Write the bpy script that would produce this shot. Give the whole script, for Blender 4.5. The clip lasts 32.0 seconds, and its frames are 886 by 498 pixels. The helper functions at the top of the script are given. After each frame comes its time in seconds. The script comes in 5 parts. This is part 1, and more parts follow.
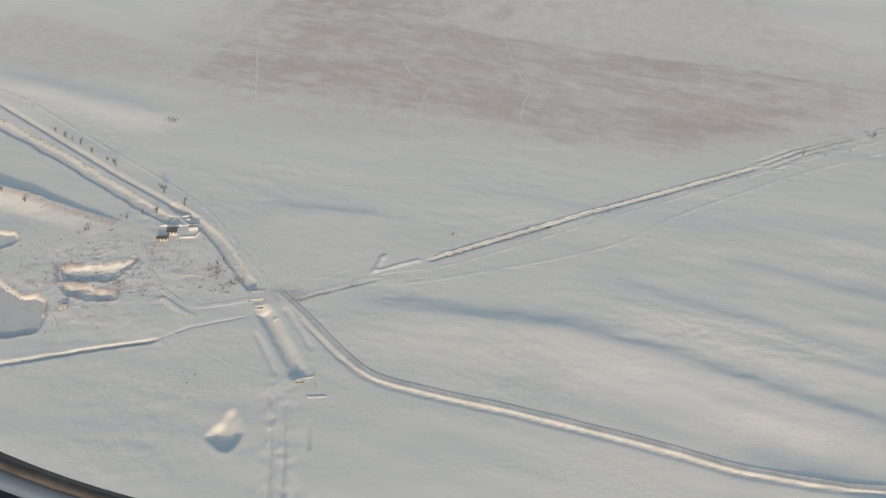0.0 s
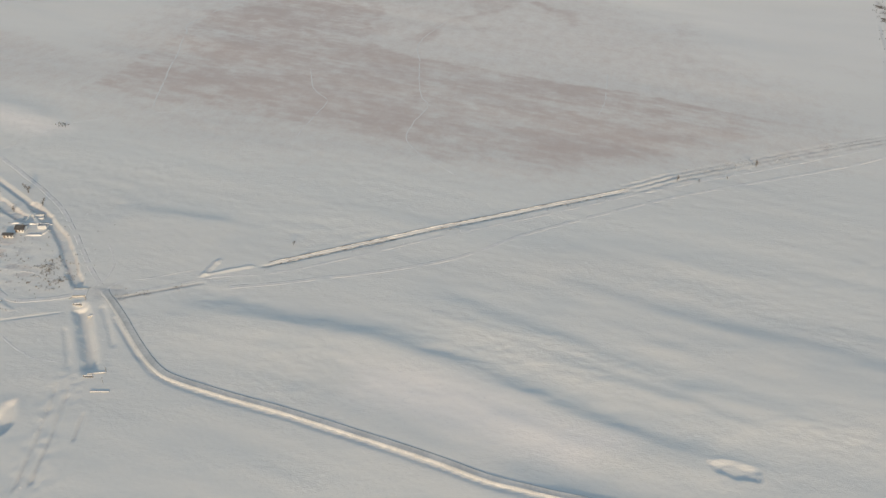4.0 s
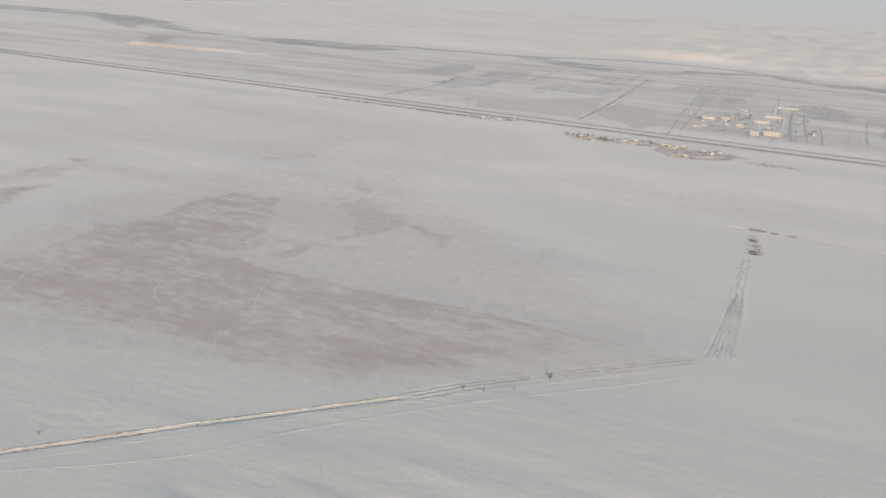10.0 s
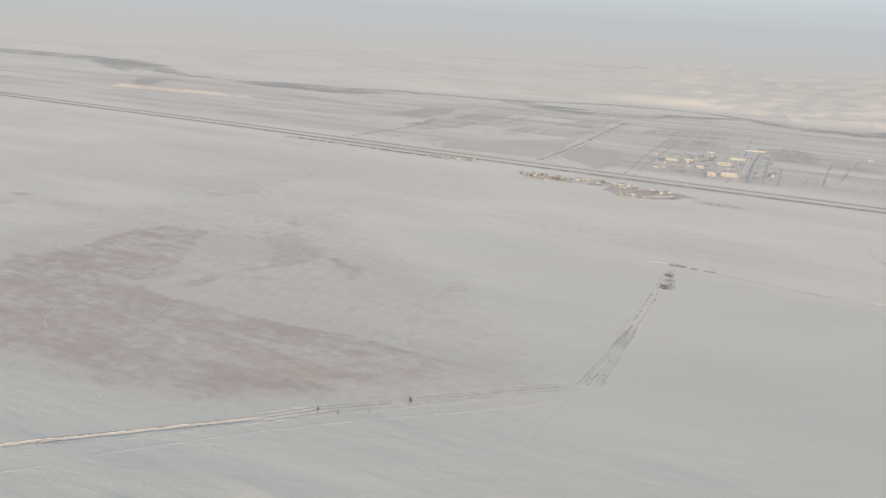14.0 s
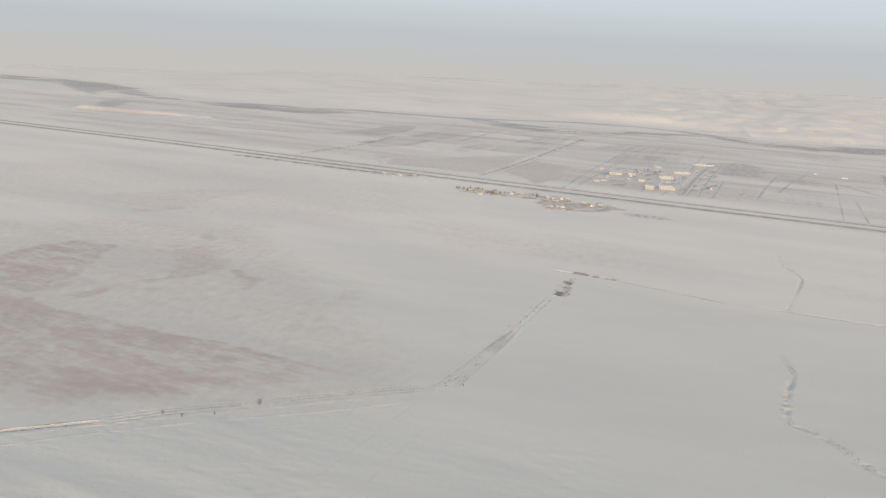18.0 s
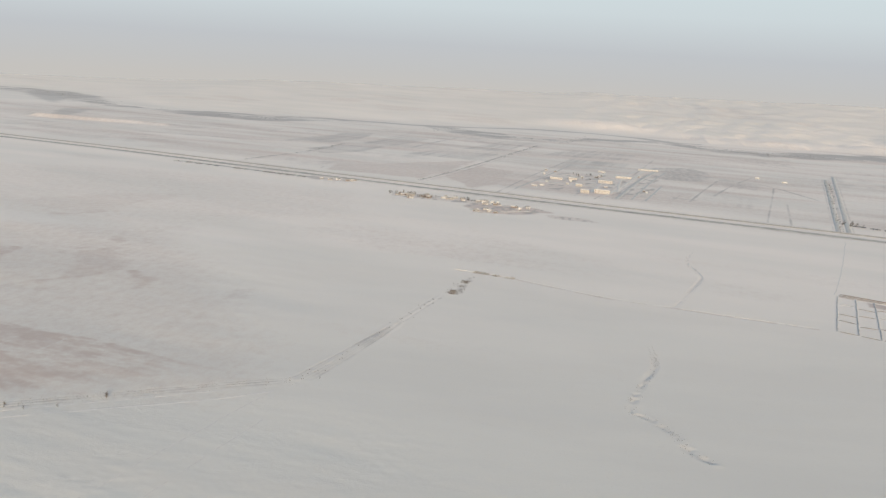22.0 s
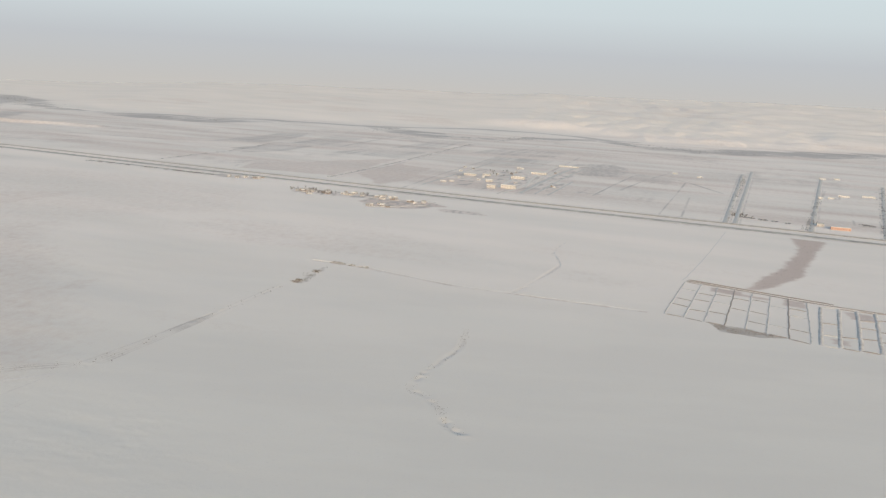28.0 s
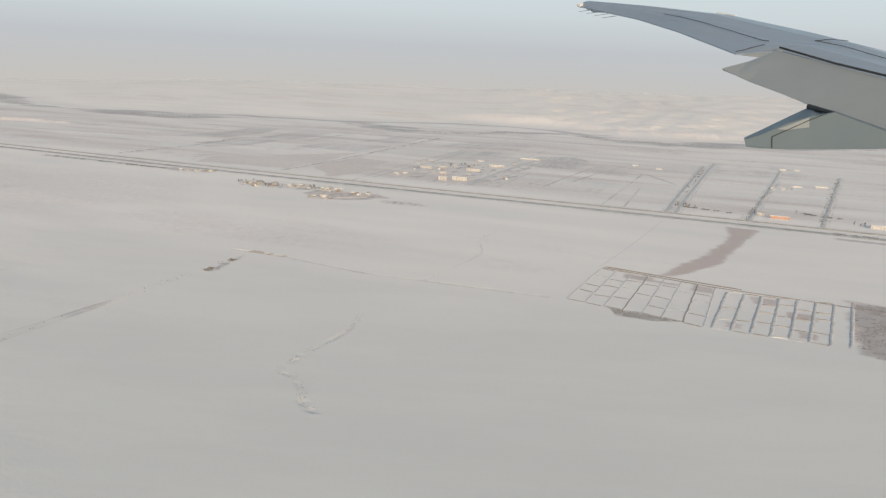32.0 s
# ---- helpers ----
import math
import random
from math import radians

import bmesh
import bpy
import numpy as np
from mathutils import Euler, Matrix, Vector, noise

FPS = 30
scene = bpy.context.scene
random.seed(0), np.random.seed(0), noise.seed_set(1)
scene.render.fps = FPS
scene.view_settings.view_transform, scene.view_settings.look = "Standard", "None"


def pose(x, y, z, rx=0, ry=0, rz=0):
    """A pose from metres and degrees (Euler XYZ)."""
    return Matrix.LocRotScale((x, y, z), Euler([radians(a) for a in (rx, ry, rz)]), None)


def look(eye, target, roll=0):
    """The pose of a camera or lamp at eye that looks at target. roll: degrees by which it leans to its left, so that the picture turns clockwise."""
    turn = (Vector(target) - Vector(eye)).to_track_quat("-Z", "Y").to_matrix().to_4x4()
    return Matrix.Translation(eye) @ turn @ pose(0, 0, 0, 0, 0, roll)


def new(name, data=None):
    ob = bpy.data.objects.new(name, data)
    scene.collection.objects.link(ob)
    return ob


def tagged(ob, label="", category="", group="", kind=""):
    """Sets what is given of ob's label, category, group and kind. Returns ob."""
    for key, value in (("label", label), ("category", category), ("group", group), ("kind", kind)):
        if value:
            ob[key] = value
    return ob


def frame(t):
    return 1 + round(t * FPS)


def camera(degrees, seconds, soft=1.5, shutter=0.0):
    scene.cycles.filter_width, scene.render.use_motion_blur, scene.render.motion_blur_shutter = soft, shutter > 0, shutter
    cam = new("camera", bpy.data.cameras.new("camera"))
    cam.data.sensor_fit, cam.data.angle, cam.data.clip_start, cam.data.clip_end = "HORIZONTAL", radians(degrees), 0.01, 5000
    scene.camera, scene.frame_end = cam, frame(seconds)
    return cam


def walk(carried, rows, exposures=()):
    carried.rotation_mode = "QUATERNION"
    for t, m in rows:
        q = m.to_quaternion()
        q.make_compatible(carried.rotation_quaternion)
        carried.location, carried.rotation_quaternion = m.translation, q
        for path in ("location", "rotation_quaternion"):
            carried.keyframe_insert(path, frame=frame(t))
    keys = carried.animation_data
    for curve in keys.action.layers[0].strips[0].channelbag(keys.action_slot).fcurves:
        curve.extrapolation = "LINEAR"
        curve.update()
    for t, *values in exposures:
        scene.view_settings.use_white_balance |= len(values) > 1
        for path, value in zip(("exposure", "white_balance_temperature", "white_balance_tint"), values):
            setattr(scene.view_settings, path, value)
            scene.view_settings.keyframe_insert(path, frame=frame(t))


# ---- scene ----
# ---------------------------------------------------------------- camera
cam = camera(54.04, 32.0, soft=1.3)

K = 0.75                # metres to one unit of the plan
SPAN = 927.0            # units flown, along +x


def flown(t):
    s = t / 32.0
    return SPAN * (s + 0.02365 * s * (1 - s))


# seconds, height, yaw, pitch, roll
PATH = [
    (0, 288.69, 2.25, -33.68, 1.90),
    (0.5, 288.50, 3.13, -34.60, 1.50),
    (1, 288.30, 3.96, -34.54, 1.15),
    (1.5, 288.09, 4.66, -34.29, 1.27),
    (2, 287.88, 5.49, -34.11, 1.28),
    (2.5, 287.65, 4.65, -33.70, 2.25),
    (3, 287.42, 5.48, -33.42, 2.03),
    (3.5, 287.18, 4.87, -32.73, 2.65),
    (5.5, 286.16, 4.81, -27.89, 3.09),
    (6, 285.89, 4.87, -25.50, 3.22),
    (6.5, 285.61, 5.71, -23.32, 3.43),
    (7, 285.32, 6.67, -20.75, 2.91),
    (7.5, 285.02, 7.34, -19.02, 2.98),
    (8, 284.72, 7.43, -18.45, 3.19),
    (8.5, 284.41, 7.42, -17.93, 3.20),
    (9, 284.09, 7.51, -17.53, 3.21),
    (9.5, 283.77, 7.61, -17.13, 3.44),
    (10, 283.43, 7.46, -16.77, 3.55),
    (10.5, 283.09, 7.73, -16.43, 3.79),
    (11, 282.75, 7.86, -16.18, 3.71),
    (11.5, 282.39, 7.94, -15.72, 3.80),
    (12, 282.03, 8.04, -15.38, 3.66),
    (12.5, 281.66, 8.09, -14.96, 3.80),
    (13, 281.29, 8.22, -14.61, 3.90),
    (13.5, 280.90, 8.39, -14.33, 3.73),
    (14, 280.51, 8.28, -13.89, 3.70),
    (14.5, 280.12, 8.33, -13.63, 3.55),
    (16.5, 278.45, 7.58, -12.92, 3.40),
    (17, 278.02, 7.78, -12.71, 3.42),
    (17.5, 277.58, 7.76, -12.59, 3.34),
    (18, 277.13, 7.74, -12.48, 3.18),
    (18.5, 276.67, 7.66, -12.36, 3.17),
    (19, 276.21, 7.58, -12.29, 3.24),
    (19.5, 275.74, 7.42, -12.22, 3.13),
    (20, 275.26, 7.60, -12.10, 3.00),
    (20.5, 274.78, 7.34, -12.01, 3.14),
    (21, 274.28, 7.50, -11.96, 3.02),
    (21.5, 273.78, 7.21, -11.85, 3.02),
    (22, 273.28, 6.80, -11.80, 3.11),
    (22.5, 272.76, 6.83, -11.67, 3.13),
    (23, 272.24, 6.52, -11.62, 3.22),
    (23.5, 271.71, 6.95, -11.63, 2.89),
    (24, 271.18, 6.34, -11.59, 3.14),
    (24.5, 270.63, 6.59, -11.55, 3.11),
    (25, 270.08, 6.23, -11.58, 3.03),
    (25.5, 269.52, 5.95, -11.51, 3.00),
    (27.5, 267.22, 5.70, -11.56, 2.83),
    (28, 266.63, 5.41, -11.50, 2.75),
    (28.5, 266.02, 5.63, -11.43, 2.64),
    (29, 265.42, 5.65, -11.45, 2.59),
    (29.5, 264.80, 5.53, -11.53, 2.53),
    (30, 264.18, 5.32, -11.60, 2.57),
    (30.5, 263.55, 5.29, -11.70, 2.55),
    (31, 262.91, 5.13, -11.68, 2.55),
    (31.5, 262.26, 5.24, -11.78, 2.52),
    (32, 261.61, 5.32, -11.70, 2.43),
]


def stance(t, z, yaw, pitch, roll):
    return pose(K * flown(t), 0.0, K * z, 90 + pitch, 0, yaw) @ pose(0, 0, 0, 0, 0, roll)


walk(cam, [(row[0], stance(*row)) for row in PATH], exposures=[(0.0, 0.40, 7450, 5), (6.0, 0.40, 7500, 6), (14.0, 0.48, 7600, 7), (32.0, 0.51, 7650, 7)])

# ---------------------------------------------------------------- daylight
SUN_FROM = Vector((0.274, -0.962, 0.0)).normalized()
SUN_HEIGHT = radians(13.0)

world = bpy.data.worlds.new("winter_sky")
scene.world = world
world.use_nodes = True
wn, wl = world.node_tree.nodes, world.node_tree.links
wn.clear()
sky = wn.new("ShaderNodeTexSky")
sky.sky_type, sky.sun_disc = 'NISHITA', False
sky.sun_elevation, sky.sun_rotation = SUN_HEIGHT, radians(164)
sky.air_density, sky.dust_density = 1.0, 1.5
clear_sky = wn.new("ShaderNodeBackground")
clear_sky.inputs["Strength"].default_value = 0.15
wl.new(sky.outputs[0], clear_sky.inputs["Color"])
# winter haze that swallows the horizon all round
where = wn.new("ShaderNodeTexCoord")
split = wn.new("ShaderNodeSeparateXYZ")
wl.new(where.outputs["Generated"], split.inputs[0])
ramp = wn.new("ShaderNodeValToRGB")
span = wn.new("ShaderNodeMapRange")
span.inputs["From Min"].default_value, span.inputs["From Max"].default_value = -0.06, 0.12
wl.new(split.outputs["Z"], span.inputs["Value"])
wl.new(span.outputs[0], ramp.inputs[0])
ramp.color_ramp.elements[0].position, ramp.color_ramp.elements[0].color = 0.0, (0.475, 0.49, 0.53, 1)
ramp.color_ramp.elements[1].position, ramp.color_ramp.elements[1].color = 1.0, (0.53, 0.67, 0.81, 1)
for at, tone in ((0.22, (0.47, 0.488, 0.545, 1)), (0.32, (0.455, 0.49, 0.57, 1)), (0.47, (0.445, 0.50, 0.61, 1)), (0.70, (0.51, 0.61, 0.74, 1))):
    ramp.color_ramp.elements.new(at).color = tone
haze = wn.new("ShaderNodeBackground")
haze.inputs["Strength"].default_value = 0.78
wl.new(ramp.outputs[0], haze.inputs["Color"])
fade = wn.new("ShaderNodeMapRange")
fade.interpolation_type = 'SMOOTHSTEP'
fade.inputs["From Min"].default_value, fade.inputs["From Max"].default_value = 0.09, 0.30
wl.new(split.outputs["Z"], fade.inputs["Value"])
both = wn.new("ShaderNodeMixShader")
wl.new(fade.outputs[0], both.inputs[0])
wl.new(haze.outputs[0], both.inputs[1])
wl.new(clear_sky.outputs[0], both.inputs[2])
wl.new(both.outputs[0], wn.new("ShaderNodeOutputWorld").inputs["Surface"])

sun = new("sun", bpy.data.lights.new("sun", 'SUN'))
sun.data.energy, sun.data.angle, sun.data.color = 2.2, radians(0.8), (1.0, 0.76, 0.56)
sun_way = -(SUN_FROM * math.cos(SUN_HEIGHT) + Vector((0, 0, math.sin(SUN_HEIGHT))))
sun.matrix_world = look((0, 0, 400), Vector((0, 0, 400)) + sun_way)

# ---------------------------------------------------------------- tools
def smooth(v, a, b):
    v = np.clip((v - a) / (b - a), 0, 1)
    return v * v * (3 - 2 * v)


TABLES = [np.random.RandomState(40 + k).rand(256, 256) for k in range(12)]


def lattice(x, y, k):
    """Smooth value noise, 0 to 1, with cells one unit wide."""
    x, y = np.asarray(x, float), np.asarray(y, float)
    i, j = np.floor(x).astype(int), np.floor(y).astype(int)
    u, v = x - i, y - j
    u, v = u * u * (3 - 2 * u), v * v * (3 - 2 * v)
    t = TABLES[k % 12]
    a, b = t[i & 255, j & 255], t[(i + 1) & 255, j & 255]
    c, d = t[i & 255, (j + 1) & 255], t[(i + 1) & 255, (j + 1) & 255]
    return (a * (1 - u) + b * u) * (1 - v) + (c * (1 - u) + d * u) * v


def fbm(x, y, k, octaves=4):
    out, amp = 0.0, 0.5
    for n in range(octaves):
        out = out + amp * (lattice(x * 2 ** n + 17.3 * n, y * 2 ** n - 9.1 * n, k + n) - 0.5)
        amp *= 0.5
    return out


def off_line(x, y, line):
    """Distance from each point to a line, signed side (+ is left of its way) and the part of its length gone."""
    best, side, gone = np.full(x.shape, 1e9), np.zeros(x.shape), np.zeros(x.shape)
    pts = np.array(line, float)
    lens = np.hypot(*np.diff(pts, axis=0).T)
    run = np.r_[0, np.cumsum(lens)]
    for n in range(len(pts) - 1):
        (ax, ay), (bx, by) = pts[n], pts[n + 1]
        dx, dy = (bx - ax) / lens[n], (by - ay) / lens[n]
        along = np.clip((x - ax) * dx + (y - ay) * dy, 0, lens[n])
        ex, ey = x - ax - along * dx, y - ay - along * dy
        dist = np.hypot(ex, ey)
        nearer = dist < best
        best = np.where(nearer, dist, best)
        side = np.where(nearer, np.sign(dx * ey - dy * ex), side)
        gone = np.where(nearer, (run[n] + along) / run[-1], gone)
    return best, side, gone


def off_area(x, y, area):
    """Signed distance to the edge of an area, negative inside."""
    dist, _, _ = off_line(x, y, list(area) + [area[0]])
    inside = np.zeros(x.shape, bool)
    for (ax, ay), (bx, by) in zip(area, list(area[1:]) + [area[0]]):
        if ay != by:
            inside ^= ((ay > y) != (by > y)) & (x < (bx - ax) * (y - ay) / (by - ay) + ax)
    return np.where(inside, -dist, dist)


def curve_through(line, step):
    """Evenly spaced points and left-hand normals along a smooth line through a few corners."""
    p = np.array(line, float)
    fine = []
    for n in range(len(p) - 1):
        a, b, c, d = p[max(n - 1, 0)], p[n], p[n + 1], p[min(n + 2, len(p) - 1)]
        for u in np.linspace(0, 1, 24, endpoint=False):
            fine.append(0.5 * (2 * b + (c - a) * u + (2 * a - 5 * b + 4 * c - d) * u * u + (3 * b - a - 3 * c + d) * u ** 3))
    fine = np.array(fine + [p[-1]])
    run = np.r_[0, np.cumsum(np.hypot(*np.diff(fine, axis=0).T))]
    at = np.linspace(0, run[-1], max(2, int(run[-1] / step) + 1))
    q = np.stack([np.interp(at, run, fine[:, 0]), np.interp(at, run, fine[:, 1])], 1)
    g = np.gradient(q, axis=0)
    g /= np.hypot(*g.T)[:, None]
    return q, np.stack([-g[:, 1], g[:, 0]], 1)


def mesh_of(name, verts, faces, material, soft=True):
    me = bpy.data.meshes.new(name)
    me.from_pydata([tuple(map(float, v)) for v in verts], [], [tuple(map(int, f)) for f in faces])
    me.materials.append(material)
    if soft:
        me.shade_smooth()
    return me


def part(name, bm, material, parent, label="", at=None, soft=False):
    """Link a bmesh, or a mesh that is shared, as one mesh object under a thing."""
    if isinstance(bm, bmesh.types.BMesh):
        me = bpy.data.meshes.new(name)
        bm.to_mesh(me)
        bm.free()
        me.materials.append(material)
        if soft:
            me.shade_smooth()
    else:
        me = bm
    ob = new(name, me)
    ob.parent = parent
    if at is not None:
        ob.matrix_basis = at
    return tagged(ob, label)


def thing(name, m, label, category, group="", kind=""):
    ob = new(name)
    ob.empty_display_size = 0.5
    ob.matrix_basis = m
    return tagged(ob, label, category, group, kind)


def box(bm, x0, x1, y0, y1, z0, z1, bevel=0.0):
    made = bmesh.ops.create_cube(bm, size=1, matrix=Matrix.LocRotScale(
        ((x0 + x1) / 2, (y0 + y1) / 2, (z0 + z1) / 2), None, (x1 - x0, y1 - y0, z1 - z0)))
    if bevel:
        edges = {e for v in made["verts"] for e in v.link_edges}
        bmesh.ops.bevel(bm, geom=list(edges), offset=bevel, segments=1, affect='EDGES')
    return bm


def boxed(*sizes, bevel=0.0):
    return box(bmesh.new(), *sizes, bevel=bevel)


# ---------------------------------------------------------------- materials
def nodes_of(name, rough=0.8):
    m = bpy.data.materials.new(name)
    m.use_nodes = True
    n, l = m.node_tree.nodes, m.node_tree.links
    n["Principled BSDF"].inputs["Roughness"].default_value = rough
    return m, n, l, n["Principled BSDF"]


def placed(n, l, turn=0.0, scale=(1, 1, 1)):
    geo = n.new("ShaderNodeNewGeometry")
    at = n.new("ShaderNodeMapping")
    at.vector_type = 'POINT'
    at.inputs["Rotation"].default_value = (0, 0, turn)
    at.inputs["Scale"].default_value = scale
    l.new(geo.outputs["Position"], at.inputs["Vector"])
    return at.outputs[0]


def noise_at(n, l, vector, scale, detail=6.0, rough=0.6):
    t = n.new("ShaderNodeTexNoise")
    t.inputs["Scale"].default_value, t.inputs["Detail"].default_value = scale, detail
    t.inputs["Roughness"].default_value = rough
    l.new(vector, t.inputs["Vector"])
    return t.outputs["Fac"]


def fitted(n, l, value, a, b, lo=0.0, hi=1.0):
    t = n.new("ShaderNodeMapRange")
    t.interpolation_type = 'SMOOTHSTEP'
    for key, v in (("From Min", a), ("From Max", b), ("To Min", lo), ("To Max", hi)):
        t.inputs[key].default_value = v
    l.new(value, t.inputs["Value"])
    return t.outputs[0]


def blend(n, l, fac, a, b):
    t = n.new("ShaderNodeMix")
    t.data_type = 'RGBA'
    for socket, v in ((t.inputs[0], fac), (t.inputs[6], a), (t.inputs[7], b)):
        if isinstance(v, (tuple, float, int)):
            socket.default_value = v if not isinstance(v, tuple) else (*v, 1)
        else:
            l.new(v, socket)
    return t.outputs[2]


def maths(n, l, kind, a, b):
    t = n.new("ShaderNodeMath")
    t.operation = kind
    for socket, v in zip(t.inputs, (a, b)):
        if isinstance(v, (int, float)):
            socket.default_value = v
        else:
            l.new(v, socket)
    return t.outputs[0]


def bumped(n, l, shader, height, strength, distance):
    t = n.new("ShaderNodeBump")
    t.inputs["Strength"].default_value, t.inputs["Distance"].default_value = strength, distance
    l.new(height, t.inputs["Height"])
    l.new(t.outputs[0], shader.inputs["Normal"])


def grained(name, low, high, scale, rough=0.8, bump=0.3, metal=0.0, fine=8.0, depth=0.05):
    """A surface of two tones in broad stains and a fine grain."""
    m, n, l, s = nodes_of(name, rough)
    at = placed(n, l)
    stain = noise_at(n, l, at, scale, 5)
    grain = noise_at(n, l, at, scale * fine, 3)
    mixed = maths(n, l, 'ADD', maths(n, l, 'MULTIPLY', stain, 0.7), maths(n, l, 'MULTIPLY', grain, 0.3))
    l.new(blend(n, l, fitted(n, l, mixed, 0.33, 0.67), low, high), s.inputs["Base Color"])
    s.inputs["Metallic"].default_value = metal
    if bump:
        bumped(n, l, s, grain, bump, depth)
    return m


WIND = -0.285           # the drifts run along this heading, across the sun
# the third tone is snow lifted and warmed to stand for haze and sunlight
SNOW, SNOW_GREY, SNOW_HAZE_LIT = (0.76, 0.765, 0.755), (0.72, 0.725, 0.72), (0.925, 0.885, 0.865)


def ground_material():
    m, n, l, s = nodes_of("snow_ground", 0.75)
    plain, drift = placed(n, l), placed(n, l, -WIND, (0.3, 1.0, 1.0))
    sastrugi = placed(n, l, -WIND - 0.2, (0.6, 1.0, 1.0))
    mottle = placed(n, l, 0.25, (1.0, 0.7, 1.0))
    bare = n.new("ShaderNodeAttribute")
    bare.attribute_name = "bare"
    scrub = n.new("ShaderNodeAttribute")
    scrub.attribute_name = "scrub"
    # mask that paints haze and low sun into the snow colour
    haze_lit = n.new("ShaderNodeAttribute")
    haze_lit.attribute_name = "haze_lit"
    broad = noise_at(n, l, drift, 0.012, 4)
    patchy = noise_at(n, l, mottle, 0.11, 12, 0.74)
    fine = noise_at(n, l, plain, 0.9, 6, 0.65)
    ripple = noise_at(n, l, sastrugi, 0.75, 8, 0.66)
    snow = blend(n, l, fitted(n, l, broad, 0.35, 0.65), SNOW, SNOW_GREY)
    snow = blend(n, l, haze_lit.outputs["Fac"], snow, SNOW_HAZE_LIT)
    snow = blend(n, l, fitted(n, l, ripple, 0.55, 0.75, 0.0, 0.35), snow, (0.60, 0.605, 0.62))
    # dry steppe showing through thin snow
    soil = blend(n, l, fine, (0.44, 0.36, 0.345), (0.62, 0.515, 0.49))
    cover = maths(n, l, 'ADD', maths(n, l, 'MULTIPLY', patchy, 1.1), maths(n, l, 'MULTIPLY', fine, 0.45))
    shown = maths(n, l, 'ADD', bare.outputs["Fac"], maths(n, l, 'SUBTRACT', cover, 1.09))
    tone = blend(n, l, fitted(n, l, shown, -0.25, 0.75, 0.0, 0.78), snow, soil)
    # reeds and dead weeds, with distance haze painted in as a blue-grey tone
    weeds = blend(n, l, fine, (0.33, 0.325, 0.34), (0.50, 0.495, 0.51))
    thick = maths(n, l, 'ADD', scrub.outputs["Fac"], maths(n, l, 'SUBTRACT', maths(n, l, 'ADD', maths(n, l, 'MULTIPLY', fine, 0.6), maths(n, l, 'MULTIPLY', patchy, 0.4)), 0.85))
    tone = blend(n, l, fitted(n, l, thick, -0.12, 0.75, 0.0, 0.75), tone, weeds)
    l.new(tone, s.inputs["Base Color"])
    crumbs = noise_at(n, l, sastrugi, 0.34, 5, 0.7)
    height = maths(n, l, 'ADD', maths(n, l, 'MULTIPLY', ripple, 0.55), maths(n, l, 'MULTIPLY', fine, 0.25))
    height = maths(n, l, 'ADD', height, maths(n, l, 'MULTIPLY', fitted(n, l, crumbs, 0.42, 0.7), 0.18))
    calm = fitted(n, l, noise_at(n, l, drift, 0.03, 3), 0.38, 0.62, 0.3, 1.0)
    bumped(n, l, s, maths(n, l, 'MULTIPLY', height, calm), 0.7, 0.32)
    return m


MAT_GROUND = ground_material()
MAT_BANK = grained("wind_packed_snow", (0.68, 0.67, 0.665), (0.80, 0.79, 0.78), 0.25, 0.7, 0.5, depth=0.2)
MAT_CRUST = grained("crusted_earth_and_snow", (0.24, 0.225, 0.215), (0.78, 0.77, 0.76), 0.3, 0.75, 0.5, fine=4.0, depth=0.2)
MAT_TRACK = grained("trodden_snow", (0.66, 0.66, 0.665), (0.78, 0.78, 0.785), 0.3, 0.7, 0.4, depth=0.12)
MAT_ROAD = grained("packed_snow_road", (0.50, 0.51, 0.52), (0.66, 0.665, 0.67), 0.12, 0.65, 0.3, depth=0.1)
MAT_HIGHWAY = grained("salted_asphalt", (0.30, 0.30, 0.305), (0.58, 0.575, 0.575), 0.05, 0.8, 0.2, depth=0.1)
MAT_BALLAST = grained("rail_ballast", (0.32, 0.305, 0.30), (0.58, 0.56, 0.55), 0.2, 0.9, 0.5, depth=0.2)
MAT_SOIL = grained("frozen_clay", (0.20, 0.165, 0.145), (0.38, 0.32, 0.285), 0.35, 0.9, 0.6, depth=0.2)
MAT_ICE = grained("grey_pond_ice", (0.55, 0.56, 0.56), (0.63, 0.635, 0.635), 0.05, 0.35, 0.05, depth=0.05)
# both wall tones lean blue-grey to stand for haze on the far houses
MAT_WALL = grained("haze_cooled_plaster", (0.40, 0.41, 0.42), (0.54, 0.55, 0.56), 0.4, 0.85, 0.2)
MAT_WHITE = grained("limewashed_wall", (0.48, 0.50, 0.52), (0.62, 0.64, 0.66), 0.4, 0.85, 0.2)
MAT_BRICK = grained("old_brick", (0.24, 0.22, 0.21), (0.34, 0.31, 0.295), 0.6, 0.9, 0.3)
MAT_ORANGE = grained("orange_cladding", (0.42, 0.28, 0.235), (0.50, 0.34, 0.29), 0.2, 0.6, 0.1)
MAT_ROOF = grained("tarred_roof", (0.05, 0.05, 0.055), (0.11, 0.11, 0.115), 0.5, 0.8, 0.3)
MAT_SNOWROOF = grained("snow_on_roof", (0.68, 0.69, 0.70), (0.79, 0.79, 0.80), 0.5, 0.7, 0.3)
MAT_SLATE = grained("grey_sheet_roof", (0.34, 0.35, 0.37), (0.48, 0.49, 0.50), 0.3, 0.6, 0.2)
MAT_DARKGLASS = grained("dark_window_glass", (0.03, 0.035, 0.045), (0.06, 0.065, 0.075), 0.5, 0.12, 0.0)
MAT_TIMBER = grained("weathered_timber", (0.16, 0.12, 0.09), (0.28, 0.22, 0.17), 1.5, 0.85, 0.4)
